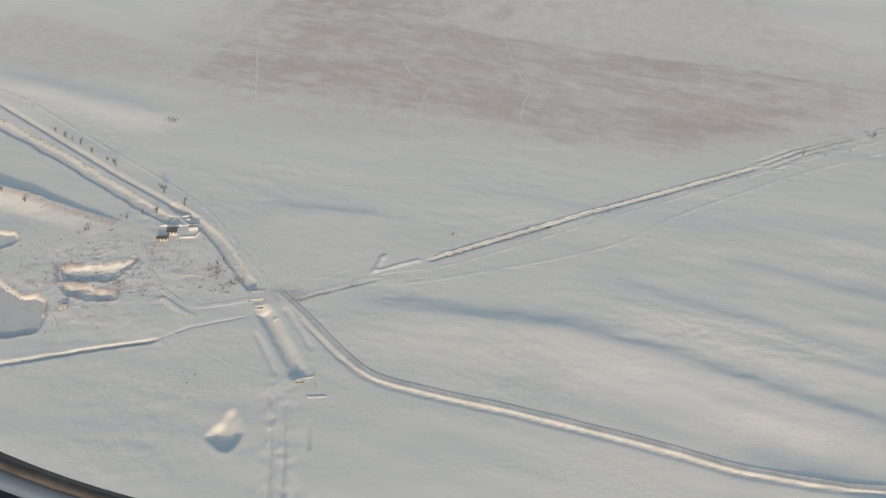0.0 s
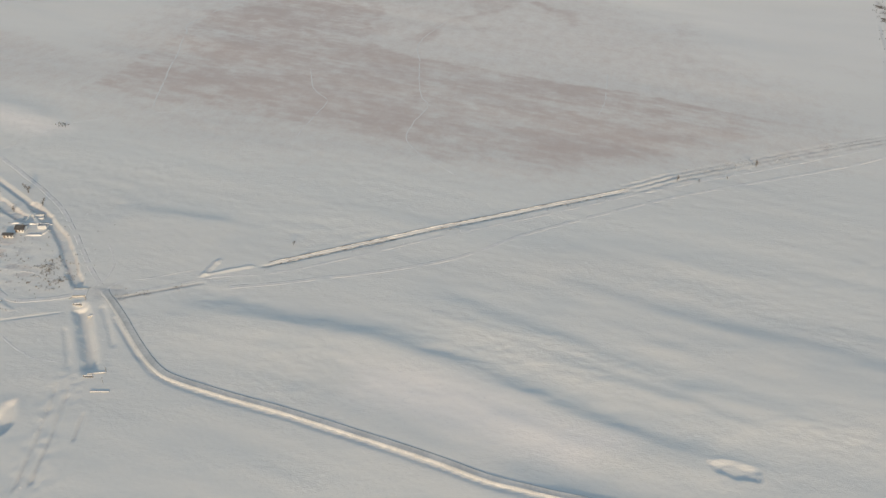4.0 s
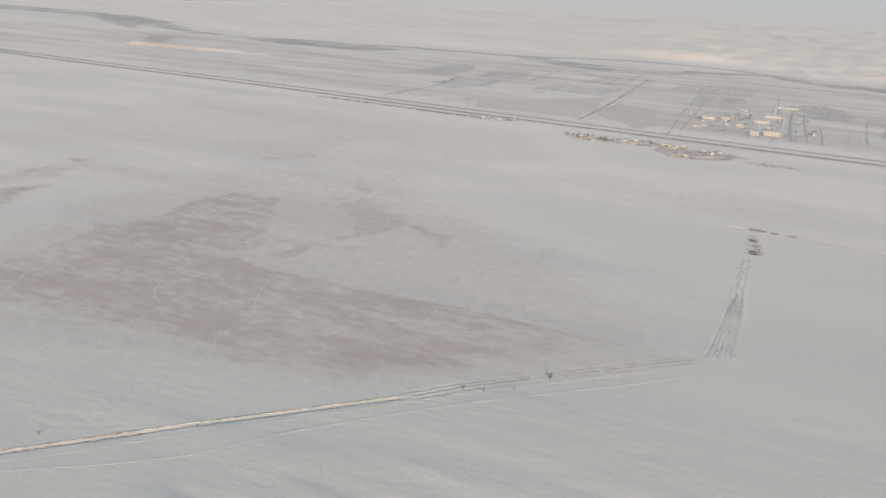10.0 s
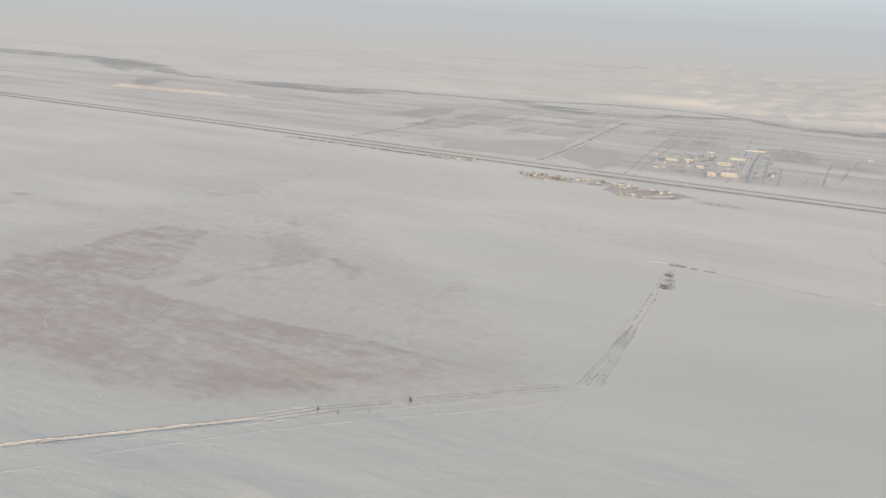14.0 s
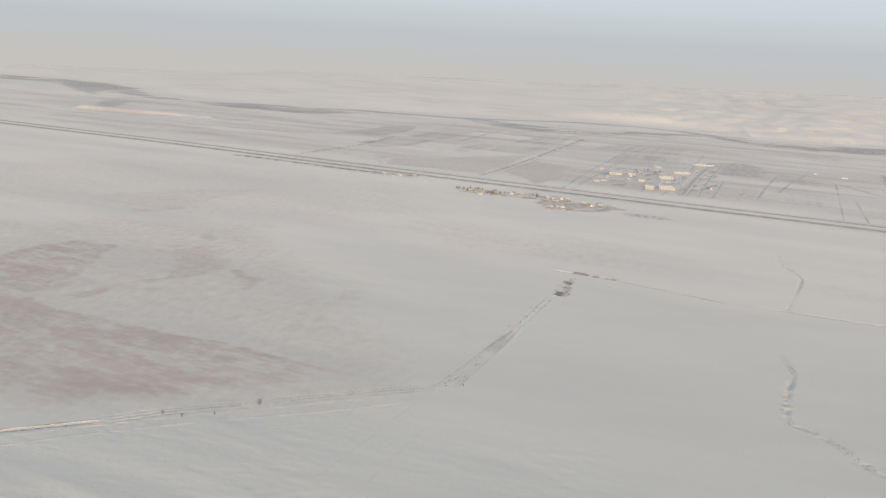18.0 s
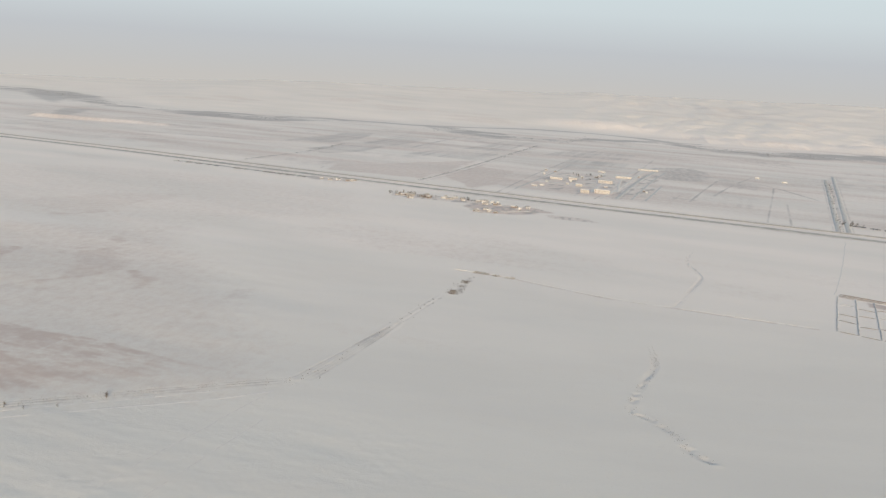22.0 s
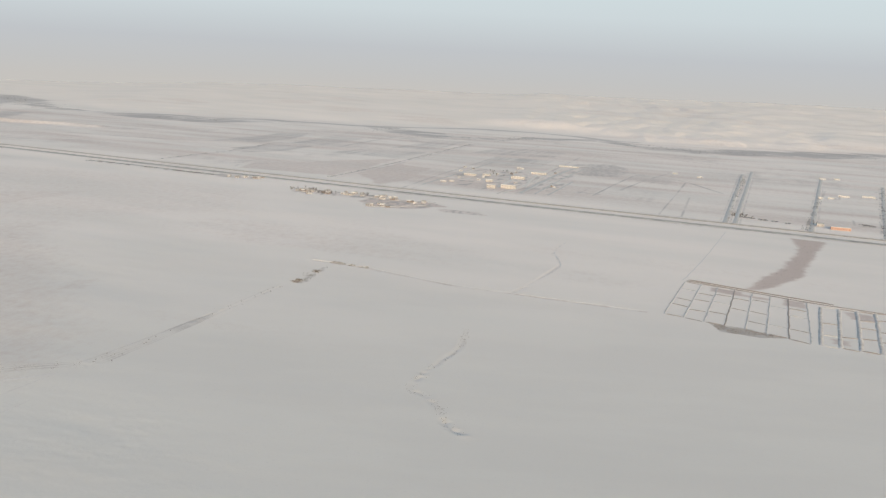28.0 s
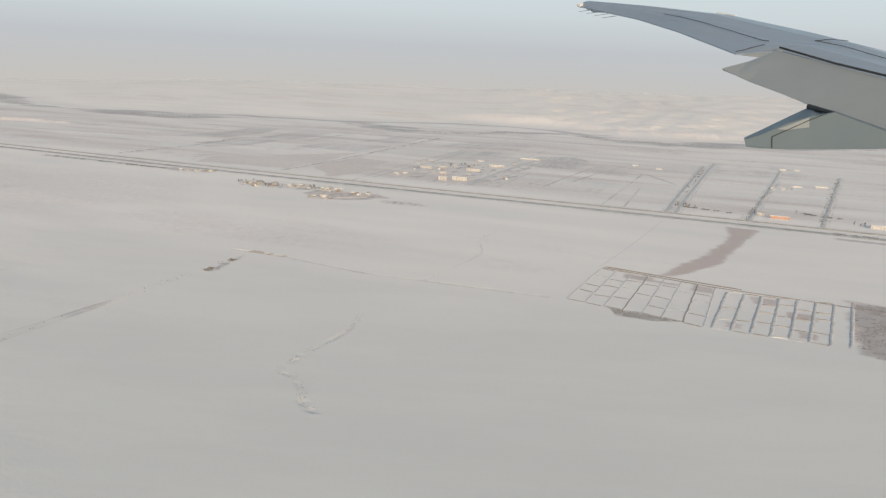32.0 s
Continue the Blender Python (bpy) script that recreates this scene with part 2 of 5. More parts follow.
MAT_BARK = grained("grey_bark", (0.09, 0.075, 0.065), (0.17, 0.15, 0.13), 2.0, 0.9, 0.4)
MAT_TWIG = grained("bare_twigs", (0.10, 0.09, 0.085), (0.19, 0.175, 0.16), 1.0, 0.9, 0.0)
MAT_REED = grained("dry_reeds", (0.15, 0.135, 0.12), (0.28, 0.255, 0.23), 0.8, 0.9, 0.0)
# stems greyed and cooled in colour to stand for haze at that distance
MAT_THICKET = grained("hazed_thicket", (0.17, 0.18, 0.20), (0.28, 0.29, 0.315), 0.05, 0.9, 0.0)
MAT_CONCRETE = grained("worn_concrete", (0.38, 0.375, 0.36), (0.52, 0.51, 0.49), 0.5, 0.85, 0.3)
MAT_STEEL = grained("rusty_steel", (0.12, 0.09, 0.075), (0.25, 0.19, 0.15), 2.0, 0.6, 0.2, metal=0.6)

# ---------------------------------------------------------------- lines of the plan, in metres
DRIFTS = [([(-85, 380), (-42, 370), (16, 362), (55, 359), (107, 338), (195, 302), (270, 285)], 2.3, 10),
          ([(55, 414), (80, 403), (143, 373), (213, 345), (310, 318)], 1.9, 11),
          ([(60, 398), (120, 372), (180, 345), (270, 310)], 1.1, 8), ([(-140, 471), (-105, 468), (-50, 462)], 1.1, 8),
          ([(140, 430), (210, 408), (290, 380)], 1.2, 12), ([(120, 275), (165, 258), (230, 238)], 1.0, 9), ([(-420, 655), (-393, 650), (-308, 616), (-225, 590)], 1.6, 14)]
DITCH_NORTH = [(-470, 676), (-415, 636), (-371, 602), (-304, 551), (-245, 505), (-194, 468), (-178, 456)]
DITCH_BEND = [(-190, 466), (-170, 448), (-153, 431), (-141, 414), (-129, 396), (-121, 385)]
DITCH_SOUTH = [(-110, 364), (-99, 347), (-90, 332), (-82, 317)]
DITCH_WILD = [(-450, 630), (-354, 567), (-294, 526), (-265, 505), (-248, 492), (-230, 478), (-215, 467), (-200, 456), (-185, 448)]
DAM_LINE = [(-380, 497), (-308, 474), (-281, 465), (-248, 452), (-213, 440)]
DITCH_WALL = [(-300, 280), (-227, 310), (-213, 315), (-191, 324), (-159, 335)]
DITCH_THIN = [(-156, 337), (-146, 346), (-119, 358)]
DITCH_EAST = [(-97, 374), (-72, 387), (-52, 398)]
ROAD = [(-104, 382), (-101, 378), (-95, 372), (-84, 360), (-74, 348), (-60, 332), (-47, 320), (-36, 315), (-21, 311), (-5, 307), (22, 301), (48, 294), (73, 287), (97, 280), (121, 272), (144, 267), (163, 265), (184, 265), (330, 270)]
EMBANKMENT = [(-22, 425), (80, 489.5), (203, 564.5)]
OLD_DITCH = [(203, 563), (236, 587), (302, 625), (374, 666), (432, 697)]
REED_DITCH = [(440, 700), (480, 843), (521, 1025), (551, 1131)]
REED_BAR = [(520, 1166), (557, 1156), (604, 1139)]
LONG_DITCH = [(604, 1139), (721, 1077), (802, 1055), (870, 1037), (962, 1013)]
BRANCH_DITCH = [(804, 1056), (834, 1140), (866, 1236), (859, 1340), (880, 1424)]
STREAM = [(759, 890), (757, 822), (733, 748), (724, 699), (741, 684), (758, 652), (762, 630), (778, 611)]
POND_A = [(-300, 402), (-261, 380), (-249, 370), (-241, 365), (-234, 368), (-227, 363), (-222, 348), (-220, 335), (-236, 329), (-300, 338)]
POND_B = [(-330, 432), (-284, 427), (-274, 426), (-267, 418), (-270, 411), (-275, 407), (-330, 404)]
PIT_A = [(-236, 395), (-220, 396), (-200, 401), (-193, 406), (-194, 397), (-198, 386), (-203, 381), (-213, 380), (-228, 379)]
PIT_B = [(-226, 378), (-213, 378), (-205, 375), (-193, 375), (-191, 366), (-202, 364), (-221, 368)]
PIT_C = [(-115, 271), (-113, 277), (-110, 280), (-109, 287), (-105, 290), (-101, 282), (-98, 275), (-99, 268), (-102, 263), (-107, 264)]
PIT_D = [(219, 297), (230, 299), (243, 296), (241, 289), (231, 288), (221, 291)]
FIELD_A = [(-248, 682), (-237, 731), (-225, 841), (-209, 892), (-190, 926), (-133, 892), (-80, 845), (-32, 836), (24, 798), (103, 784), (185, 758), (242, 746), (286, 729), (345, 711), (368, 707),
           (338, 682), (286, 626), (228, 596), (136, 562), (91, 560), (47, 588), (-8, 596), (-50, 600), (-107, 615), (-174, 636), (-214, 646), (-270, 633)]
FIELD_A_SOUTH = [(-330, 640), (-214, 640), (-107, 610), (-8, 590), (60, 566), (136, 556), (228, 590), (300, 640), (350, 690)]
FIELD_B = [(-211, 896), (-189, 941), (-166, 1061), (-145, 1114), (-71, 1092), (-31, 944), (-45, 845), (-123, 863)]
FIELD_C = [(-640, 900), (-520, 985), (-458, 985), (-412, 1017), (-375, 1060), (-371, 940), (-405, 892), (-560, 850)]
FIELD_D = [(-350, 1432), (-203, 1600), (-65, 1640), (-70, 1500), (-109, 1402), (-157, 1351), (-237, 1376)]
GULLY = [(1296, 1612), (1350, 1590), (1310, 1499), (1235, 1322), (1216, 1271), (1146, 1182), (1113, 1165), (1153, 1241), (1205, 1332), (1271, 1485)]
PLOT_SCRUB = [(1030, 984), (1073, 968), (1112, 944), (1078, 938), (1036, 950)]
YARD_SCRUB = [(1334, 1085), (1470, 1040), (1400, 800), (1290, 845), (1266, 866)]
DARK_FIELD = [(940, 2800), (1080, 2835), (1135, 2695), (1070, 2480), (960, 2480)]
RIVER = [(-3600, 5250), (-2750, 5150), (-2440, 5007), (-2062, 4708), (-1603, 4180), (-1318, 4075), (-1144, 3999), (-900, 3960), (-690, 3900), (-480, 4030), (-395, 4120), (-226, 4110), (40, 4075), (204, 3890), (365, 3740), (500, 3640),
         (600, 3640), (726, 3721), (823, 3845), (968, 3900), (1120, 3940), (1266, 3810), (1370, 3670), (1559, 3610), (1800, 3720), (2300, 3900), (3600, 4300)]
RIVER_ARM = [(-395, 4127), (-226, 4114), (-24, 4060), (181, 4122), (560, 4300), (830, 4250), (1030, 4130), (1180, 3930)]
RIVER_HALF = [(-3600, 230), (-2400, 190), (-1800, 110), (-1300, 55), (-950, 190), (-550, 190), (-330, 45), (0, 40), (230, 140), (450, 130), (680, 55), (1000, 70), (1300, 150), (1800, 150)]
BLUFF = [(300, 4900), (700, 4700), (948, 4560), (1198, 4390), (1334, 4110), (1540, 4080), (1785, 4050), (2400, 4200)]
SOIL_STREAKS = [([(-209, 892), (-190, 905), (-172, 880)], 7, 0.8), ([(-190, 926), (-150, 905), (-118, 868)], 8, 0.85), ([(-95, 838), (-50, 850), (-24, 900)], 7, 0.7),
                ([(13, 851), (37, 926), (89, 975), (104, 1021), (84, 1065)], 8, 0.66), ([(64, 1105), (32, 1150), (-1, 1114), (-10, 1081)], 7, 0.5), ([(84, 1040), (64, 1105)], 13, 0.6),
                ([(10, 1189), (45, 1140)], 12, 0.5), ([(130, 1015), (147, 985), (163, 985), (170, 939)], 6, 0.7), ([(40, 905), (70, 900), (85, 860)], 8, 0.42),
                ([(-444, 1089), (-436, 1150), (-422, 1209)], 10, 0.6), ([(-482, 1009), (-426, 1080), (-403, 1180)], 12, 0.45), ([(-200, 1362), (-157, 1347), (-109, 1402)], 12, 0.5),
                ([(190, 800), (205, 850), (190, 900)], 9, 0.4), ([(255, 793), (275, 848), (289, 969)], 8, 0.36)]
# field edges past the highway, hedge shade painted in as weeds: line, half width, thickness
FIELD_LINES = [([(-187, 2275), (-141, 2439), (-100, 2598), (-67, 2926), (-12, 3045), (64, 3551)], 5, 0.85), ([(-170, 2275), (-122, 2439), (-82, 2598), (-45, 2910)], 3, 0.6),
               ([(-790, 2897), (-570, 2867), (-366, 2857), (-258, 2896), (-89, 2933), (127, 2936)], 16, 0.6), ([(-264, 2916), (-223, 3141), (-169, 3374), (-62, 3470)], 14, 0.5),
               ([(325, 2098), (370, 2271), (426, 2535), (494, 2903), (584, 3335)], 5, 0.95), ([(343, 2090), (390, 2271), (444, 2535), (512, 2903), (600, 3320)], 3, 0.7),
               ([(165, 2942), (223, 3289), (283, 3580)], 12, 0.62), ([(334, 3001), (417, 3257), (460, 3484)], 9, 0.6),
               ([(-98, 2144), (-38, 2196), (-9, 2257), (94, 2353), (202, 2470), (337, 2592), (450, 2684)], 3.5, 0.7), ([(43, 2247), (48, 2205), (71, 2182), (162, 2172)], 4, 0.65),
               ([(124, 2957), (302, 2933), (492, 2943), (586, 3074)], 14, 0.45), ([(523, 1978), (591, 2349), (656, 2650), (740, 3034), (843, 3430)], 4, 0.75), ([(545, 1970), (612, 2340), (678, 2640)], 3, 0.6),
               ([(745, 1981), (822, 2273), (910, 2682), (1011, 3159)], 4, 0.7), ([(788, 2049), (864, 2331), (967, 2717)], 4, 0.75), ([(800, 2010), (880, 2320)], 3, 0.5),
               ([(966, 2047), (1033, 2276), (1108, 2516)], 5, 0.85), ([(936, 2096), (983, 2074)], 6, 0.8), ([(1042, 2178), (1138, 2447), (1234, 2669)], 5, 0.75), ([(1083, 2250), (1149, 2394), (1230, 2585)], 3, 0.6),
               ([(977, 2692), (1125, 2606), (1216, 2526), (1257, 2420), (1304, 2225)], 8, 0.7), ([(1246, 2445), (1180, 2180), (1087, 1814)], 4, 0.7), ([(1201, 2120), (1129, 1795)], 4, 0.65),
               ([(1282, 1843), (1351, 1794)], 4, 0.8), ([(1502, 1895), (1477, 1812), (1528, 1809)], 4, 0.8), ([(1614, 2431), (1553, 2265), (1590, 2248), (1621, 2339)], 5, 0.65), ([(1621, 2339), (1680, 2323), (1780, 2506)], 5, 0.4),
               ([(600, 2250), (640, 2420), (700, 2700)], 3.5, 0.6), ([(640, 2140), (700, 2400), (790, 2760)], 3, 0.5), ([(700, 2010), (770, 2300)], 3, 0.55), ([(560, 2330), (700, 2285), (860, 2260)], 6, 0.45),
               ([(850, 1985), (900, 2150), (940, 2300)], 3, 0.5), ([(900, 1960), (1000, 2290)], 3, 0.45), ([(800, 2120), (900, 2090), (990, 2065)], 6, 0.5), ([(1000, 2330), (1090, 2300)], 8, 0.4),
               ([(440, 2030), (500, 2220), (560, 2420)], 3, 0.45), ([(470, 2020), (530, 2230)], 3, 0.5), ([(-620, 2640), (-480, 2660), (-380, 2640)], 10, 0.35), ([(-1000, 2900), (-860, 2960), (-700, 2950)], 14, 0.4),
               ([(700, 3150), (900, 3120), (1100, 3050)], 16, 0.4), ([(640, 3330), (860, 3420), (1080, 3330)], 18, 0.4), ([(880, 2900), (1010, 2960), (1180, 2900)], 14, 0.45), ([(1230, 3466), (1296, 3188), (1468, 2989)], 16, 0.4)]
WEEDY_FIELDS = [([(-264, 2916), (-223, 3141), (-169, 3374), (-62, 3470), (-48, 3121), (-106, 2920)], 0.5), ([(-142, 2688), (-58, 2886), (93, 2910), (62, 2675), (-53, 2555)], 0.42), ([(-40, 2960), (60, 3420), (180, 3330), (120, 2960)], 0.4),
                ([(170, 2700), (230, 2900), (480, 2920), (420, 2640)], 0.34), ([(320, 3020), (420, 3420), (560, 3380), (480, 2990)], 0.32), ([(620, 2560), (700, 2900), (900, 2860), (860, 2640)], 0.36), ([(600, 2960), (700, 3300), (960, 3200), (900, 2950)], 0.33),
                ([(1072, 2446), (1125, 2606), (1240, 2500), (1180, 2330)], 0.3), ([(980, 2100), (1040, 2280), (1160, 2200), (1100, 1950)], 0.2)]
BROWN_FIELDS = [([(71, 2182), (59, 2300), (418, 2646), (397, 2485), (327, 2134), (164, 2161)], 0.55), ([(368, 2218), (428, 2505), (543, 2429), (517, 2106), (461, 2024)], 0.62), ([(-560, 2420), (-480, 2640), (-200, 2700), (-200, 2330)], 0.36), ([(760, 2400), (820, 2620), (920, 2560), (880, 2330)], 0.4), ([(820, 2060), (860, 2240), (1000, 2200), (960, 2020)], 0.5)]
FAR_ROADS = [[(1205, 1745), (1470, 2760)], [(1226, 1750), (1525, 2870)], [(1358, 1700), (1700, 2745)], [(1483, 1665), (1830, 2610)],
             [(795, 2005), (880, 2390), (955, 2675)]]
HIGHWAY = [(-2600, 3010), (-1180, 2515), (-572, 2318), (32, 2102), (641, 1893), (1009, 1776), (1205, 1712), (1390, 1650), (2600, 1235)]


def highway_y(x):
    return np.interp(x, [p[0] for p in HIGHWAY], [p[1] for p in HIGHWAY])


# ---------------------------------------------------------------- the ground, one sheet
def spaced(stops):
    out = [stops[0][0]]
    for (a, step), (b, _) in zip(stops, stops[1:]):
        count = max(1, round((b - a) / step))
        out += list(a + (b - a) * np.arange(1, count + 1) / count)
    return np.array(out)


XS = spaced([(-9000, 500), (-4000, 60), (-1600, 20), (-700, 6), (-400, 1.5), (-296, 0.85), (-60, 1.5), (250, 2.5), (425, 1.6), (562, 3.2), (1340, 4.5), (1860, 14), (2300, 60), (4000, 500), (9000, 0)])
YS = spaced([(-5000, 500), (0, 60), (180, 6), (236, 1.5), (320, 0.85), (470, 1.5), (600, 2.2), (780, 3.2), (1260, 8), (2900, 22), (5200, 60), (7400, 500), (9500, 0)])


def relief(x, y):
    """Height of the snow at points of the plan, and how far soil and scrub show."""
    x, y = np.asarray(x, float), np.asarray(y, float)
    along, across = x * math.cos(WIND) + y * math.sin(WIND), -x * math.sin(WIND) + y * math.cos(WIND)
    near = 1 - smooth(y, 480, 760)
    near = near * (1 - smooth(along, 330, 560))
    z = 1.3 * fbm(along / 1100, across / 700, 0, 2)
    drifts = smooth(along, -90, 40) * (1 - smooth(across, 430, 560))
    z = z + (1.0 + 5.2 * drifts) * near * fbm(along / 260, across / 62, 1, 3)
    z = z + (1.2 + 1.2 * drifts) * near * fbm(along / 110, across / 30, 5, 3)
    swell = smooth(y, 520, 700) * (1 - smooth(y, 1300, 1800))
    z = z + (0.9 + 2.6 * (1 - smooth(x, 300, 520))) * swell * fbm(along / 250, across / 95, 6, 4)
    z = z + 0.24 * near * fbm(along / 10, across / 6, 3, 3)
    z = z + 0.6 * near * drifts * smooth(fbm(along / 60, across / 30, 8, 2), 0.0, 0.15) * fbm(along / 6, across / 3.4, 9, 2)
    z = z + 0.5 * near * (1 - drifts) * smooth(fbm(along / 70, across / 40, 11, 2), -0.02, 0.15) * fbm(along / 8, across / 6, 7, 3)
    bare, scrub = np.zeros(x.shape), np.zeros(x.shape)
    z, bare, scrub = z.ravel().copy(), bare.ravel(), scrub.ravel()
    fx, fy = x.ravel(), y.ravel()

    def close_to(line, margin):
        p = np.array(line)
        return np.nonzero((fx > p[:, 0].min() - margin) & (fx < p[:, 0].max() + margin)
                          & (fy > p[:, 1].min() - margin) & (fy < p[:, 1].max() + margin))[0]

    def ditch(line, bottom, top, deep, wild=0.0, lip=0.0, weeds=0.0, earth=0.0, steep=1.0):
        k = close_to(line, top + 14)
        if len(k):
            d, side, gone = off_line(fx[k], fy[k], line)
            d = d + wild * (1.9 * fbm(fx[k] / 9, fy[k] / 7, 2, 4) + 0.9 * fbm(fx[k] / 3.1, fy[k] / 3.7, 9, 2))
            ends = smooth(gone, -0.01, 0.03) * (1 - smooth(gone, 0.97, 1.01))
            d = np.where(side > 0, bottom + (d - bottom) / steep, d)
            z[k] -= deep * (1 - smooth(d, bottom, top)) * (0.35 + 0.65 * ends)
            if lip:
                z[k] += lip * np.exp(-((d - top - 0.8) / 1.4) ** 2) * (0.4 + 1.2 * lattice(fx[k] / 4, fy[k] / 4, 6))
            if weeds:
                scrub[k] = np.maximum(scrub[k], weeds * (0.5 + 0.95 * lattice(fx[k] / 24, fy[k] / 24, 4)) * (1 - smooth(d, bottom, top * 1.5)))
            if earth:
                bare[k] = np.maximum(bare[k], earth * np.exp(-((d - 0.6 * top) / (0.45 * top)) ** 2) * (0.6 + 0.7 * lattice(fx[k] / 6, fy[k] / 6, 5)))
                scrub[k] = np.maximum(scrub[k], 1.5 * earth * np.exp(-((d - top) / 0.9) ** 2) * smooth(lattice(fx[k] / 1.9, fy[k] / 1.9, 8), 0.5, 0.75))

    def ridge(line, half, high, end=1.0, wild=0.3):
        k = close_to(line, half + 10)
        if len(k):
            d, _, gone = off_line(fx[k], fy[k], line)
            d = d + wild * (fbm(fx[k] / 7, fy[k] / 7, 4, 3) * 2)
            z[k] += high * (1 + (end - 1) * gone) * (1 - smooth(d, 0.2 * half, half))

    def pit(area, deep, wall, wild=1.0, soil=0.0, rubble=0.0, ramp=0.0):
        k = close_to(area, wall + 12)
        if len(k):
            d = off_area(fx[k], fy[k], area) + wild * (1.6 * fbm(fx[k] / 8, fy[k] / 8, 2, 3) + 1.1 * fbm(fx[k] / 3.2, fy[k] / 2.7, 9, 2))
            inside = 1 - smooth(d, -wall, 0.3)
            low, high = min(p[1] for p in area), max(p[1] for p in area)
            z[k] -= deep * inside * (1 - ramp * smooth(fy[k], low + 0.15 * (high - low), high))
            if rubble:
                z[k] += rubble * (1 - smooth(d, -1.0, 3.0)) * (1.6 * fbm(fx[k] / 4.2, fy[k] / 3.0, 1, 3) + 1.2 * fbm(fx[k] / 1.9, fy[k] / 1.7, 6, 2))
            z[k] += 0.14 * np.exp(-((d - 1.2) / 1.3) ** 2) * (0.2 + 1.6 * lattice(fx[k] / 3, fy[k] / 3, 4))
            bare[k] = np.maximum(bare[k], soil * np.exp(-((d + 0.2) / 1.3) ** 2))
            scrub[k] = np.maximum(scrub[k], 1.3 * soil * np.exp(-((d - 0.4) / 0.8) ** 2) * smooth(lattice(fx[k] / 4, fy[k] / 4, 6), 0.25, 0.6))

    def churned(line, reach, rough):
        k = close_to(line, reach * 2)
        if len(k):
            d, _, _ = off_line(fx[k], fy[k], line)
            z[k] += rough * np.exp(-(d / reach) ** 2) * (0.3 + 1.4 * lattice(fx[k] / 11, fy[k] / 11, 3)) * 2 * fbm(fx[k] / 3.6, fy[k] / 3.0, 10, 2)

    def tinted(area, amount, soft_edge, wild, into):
        k = close_to(area, 3 * soft_edge)
        if len(k):
            d = off_area(fx[k], fy[k], area)
            a, c = fx[k] * math.cos(WIND) + fy[k] * math.sin(WIND), -fx[k] * math.sin(WIND) + fy[k] * math.cos(WIND)
            d = d + wild * 2 * fbm(a / (wild * 5), c / (wild * 2.2), 7, 4)
            into[k] = np.maximum(into[k], amount * (1 - smooth(d, -soft_edge, soft_edge)))

    # long snow drifts, gentle to the sun and steep behind
    for line, high, lee in DRIFTS:
        k = close_to(line, 90)
        if len(k):
            d, side, gone = off_line(fx[k], fy[k], line)
            d = d + 7.0 * fbm(fx[k] / 26, fy[k] / 14, 2, 4)
            ends = smooth(gone, 0.0, 0.2) * (1 - smooth(gone, 0.8, 1.0))
            z[k] += 0.95 * high * ends * np.where(side > 0, np.exp(-(d / lee) ** 2), np.exp(-(d / 24) ** 2))
    ditch(DITCH_NORTH, 1.2, 2.7, 1.05, 0.35, 0.06, 0.15, 0.45, 0.5)
    ditch(DITCH_BEND, 2.4, 4.8, 1.6, 1.3, 0.12, 0.1, 0.4, 0.5)
    ditch(DITCH_SOUTH, 0.8, 5.4, 2.7, 1.0, 0.1, 0.0, 0.2)
    ditch([(x + 11.5, y + 3) for x, y in DITCH_SOUTH[:3]], 0.3, 2.2, 0.5, 0.6)
    ditch([(x - 10.5, y - 2) for x, y in DITCH_SOUTH[1:]], 0.3, 2.0, 0.5, 0.9)
    for line, reach, rough in ((DITCH_BEND, 12, 0.28), (DITCH_SOUTH, 14, 0.08), (DITCH_WILD, 12, 0.3), (DITCH_WALL, 9, 0.25), (EMBANKMENT, 9, 0.3), (OLD_DITCH, 12, 0.45), ([(-90, 306), (-80, 265), (-74, 236)], 12, 0.45), (REED_DITCH, 12, 0.2), (STREAM, 8, 0.2), (BRANCH_DITCH, 8, 0.3), (ROAD[:6], 8, 0.3)):
        churned(line, reach, rough)
    ditch(DITCH_WILD, 3.0, 5.2, 1.35, 1.5, 0.06, 0.1, 0.42, 0.5)
    ditch(DITCH_WALL, 0.5, 1.9, 1.5, 0.35, 0.1, 0.75)
    ditch(DITCH_THIN, 0.2, 1.2, 0.4, 0.6)
    ditch(DITCH_EAST, 0.3, 1.4, 0.2, 0.6, 0.1, 0.85)
    ditch([(-23.5, 420), (78.5, 484.5), (201.5, 559.5)], 0.4, 1.2, 0.8, 0.4, 0.0, 0.8)
    for shift, deep, grown in ((-5.5, 0.7, 0.35), (0.0, 1.0, 0.5), (5.0, 0.8, 0.35)):
        ditch([(x - 0.5 * shift, y + 0.87 * shift) for x, y in OLD_DITCH], 0.4, 1.8, deep * 0.42, 0.9, 0.12, grown + 0.2)
    for shift in (-9, -4.8, 0, 4.8, 9):
        ditch([(440 + shift, 700), (461 + 0.8 * shift, 775), (480 + 0.55 * shift, 846), (492 + 0.15 * shift, 895)], 0.5, 1.8, 0.4, 0.9, 0.25, 0.8 if shift < -8 else 0.55)
    for shift in (-4, 3):
        ditch([(x + shift, y) for x, y in [(482, 852), (503, 945), (521, 1025)]], 0.4, 1.7, 0.3, 0.9, 0.2, 0.5)
    tinted([(532, 1030), (543, 1130), (552, 1128), (541, 1026)], 0.7, 4, 7, scrub)
    ditch(REED_BAR, 1.0, 4.0, 0.8, 1.5, 0.5, 0.6)
    ditch(LONG_DITCH, 0.6, 2.6, 0.5, 0.8, 0.0, 0.55)
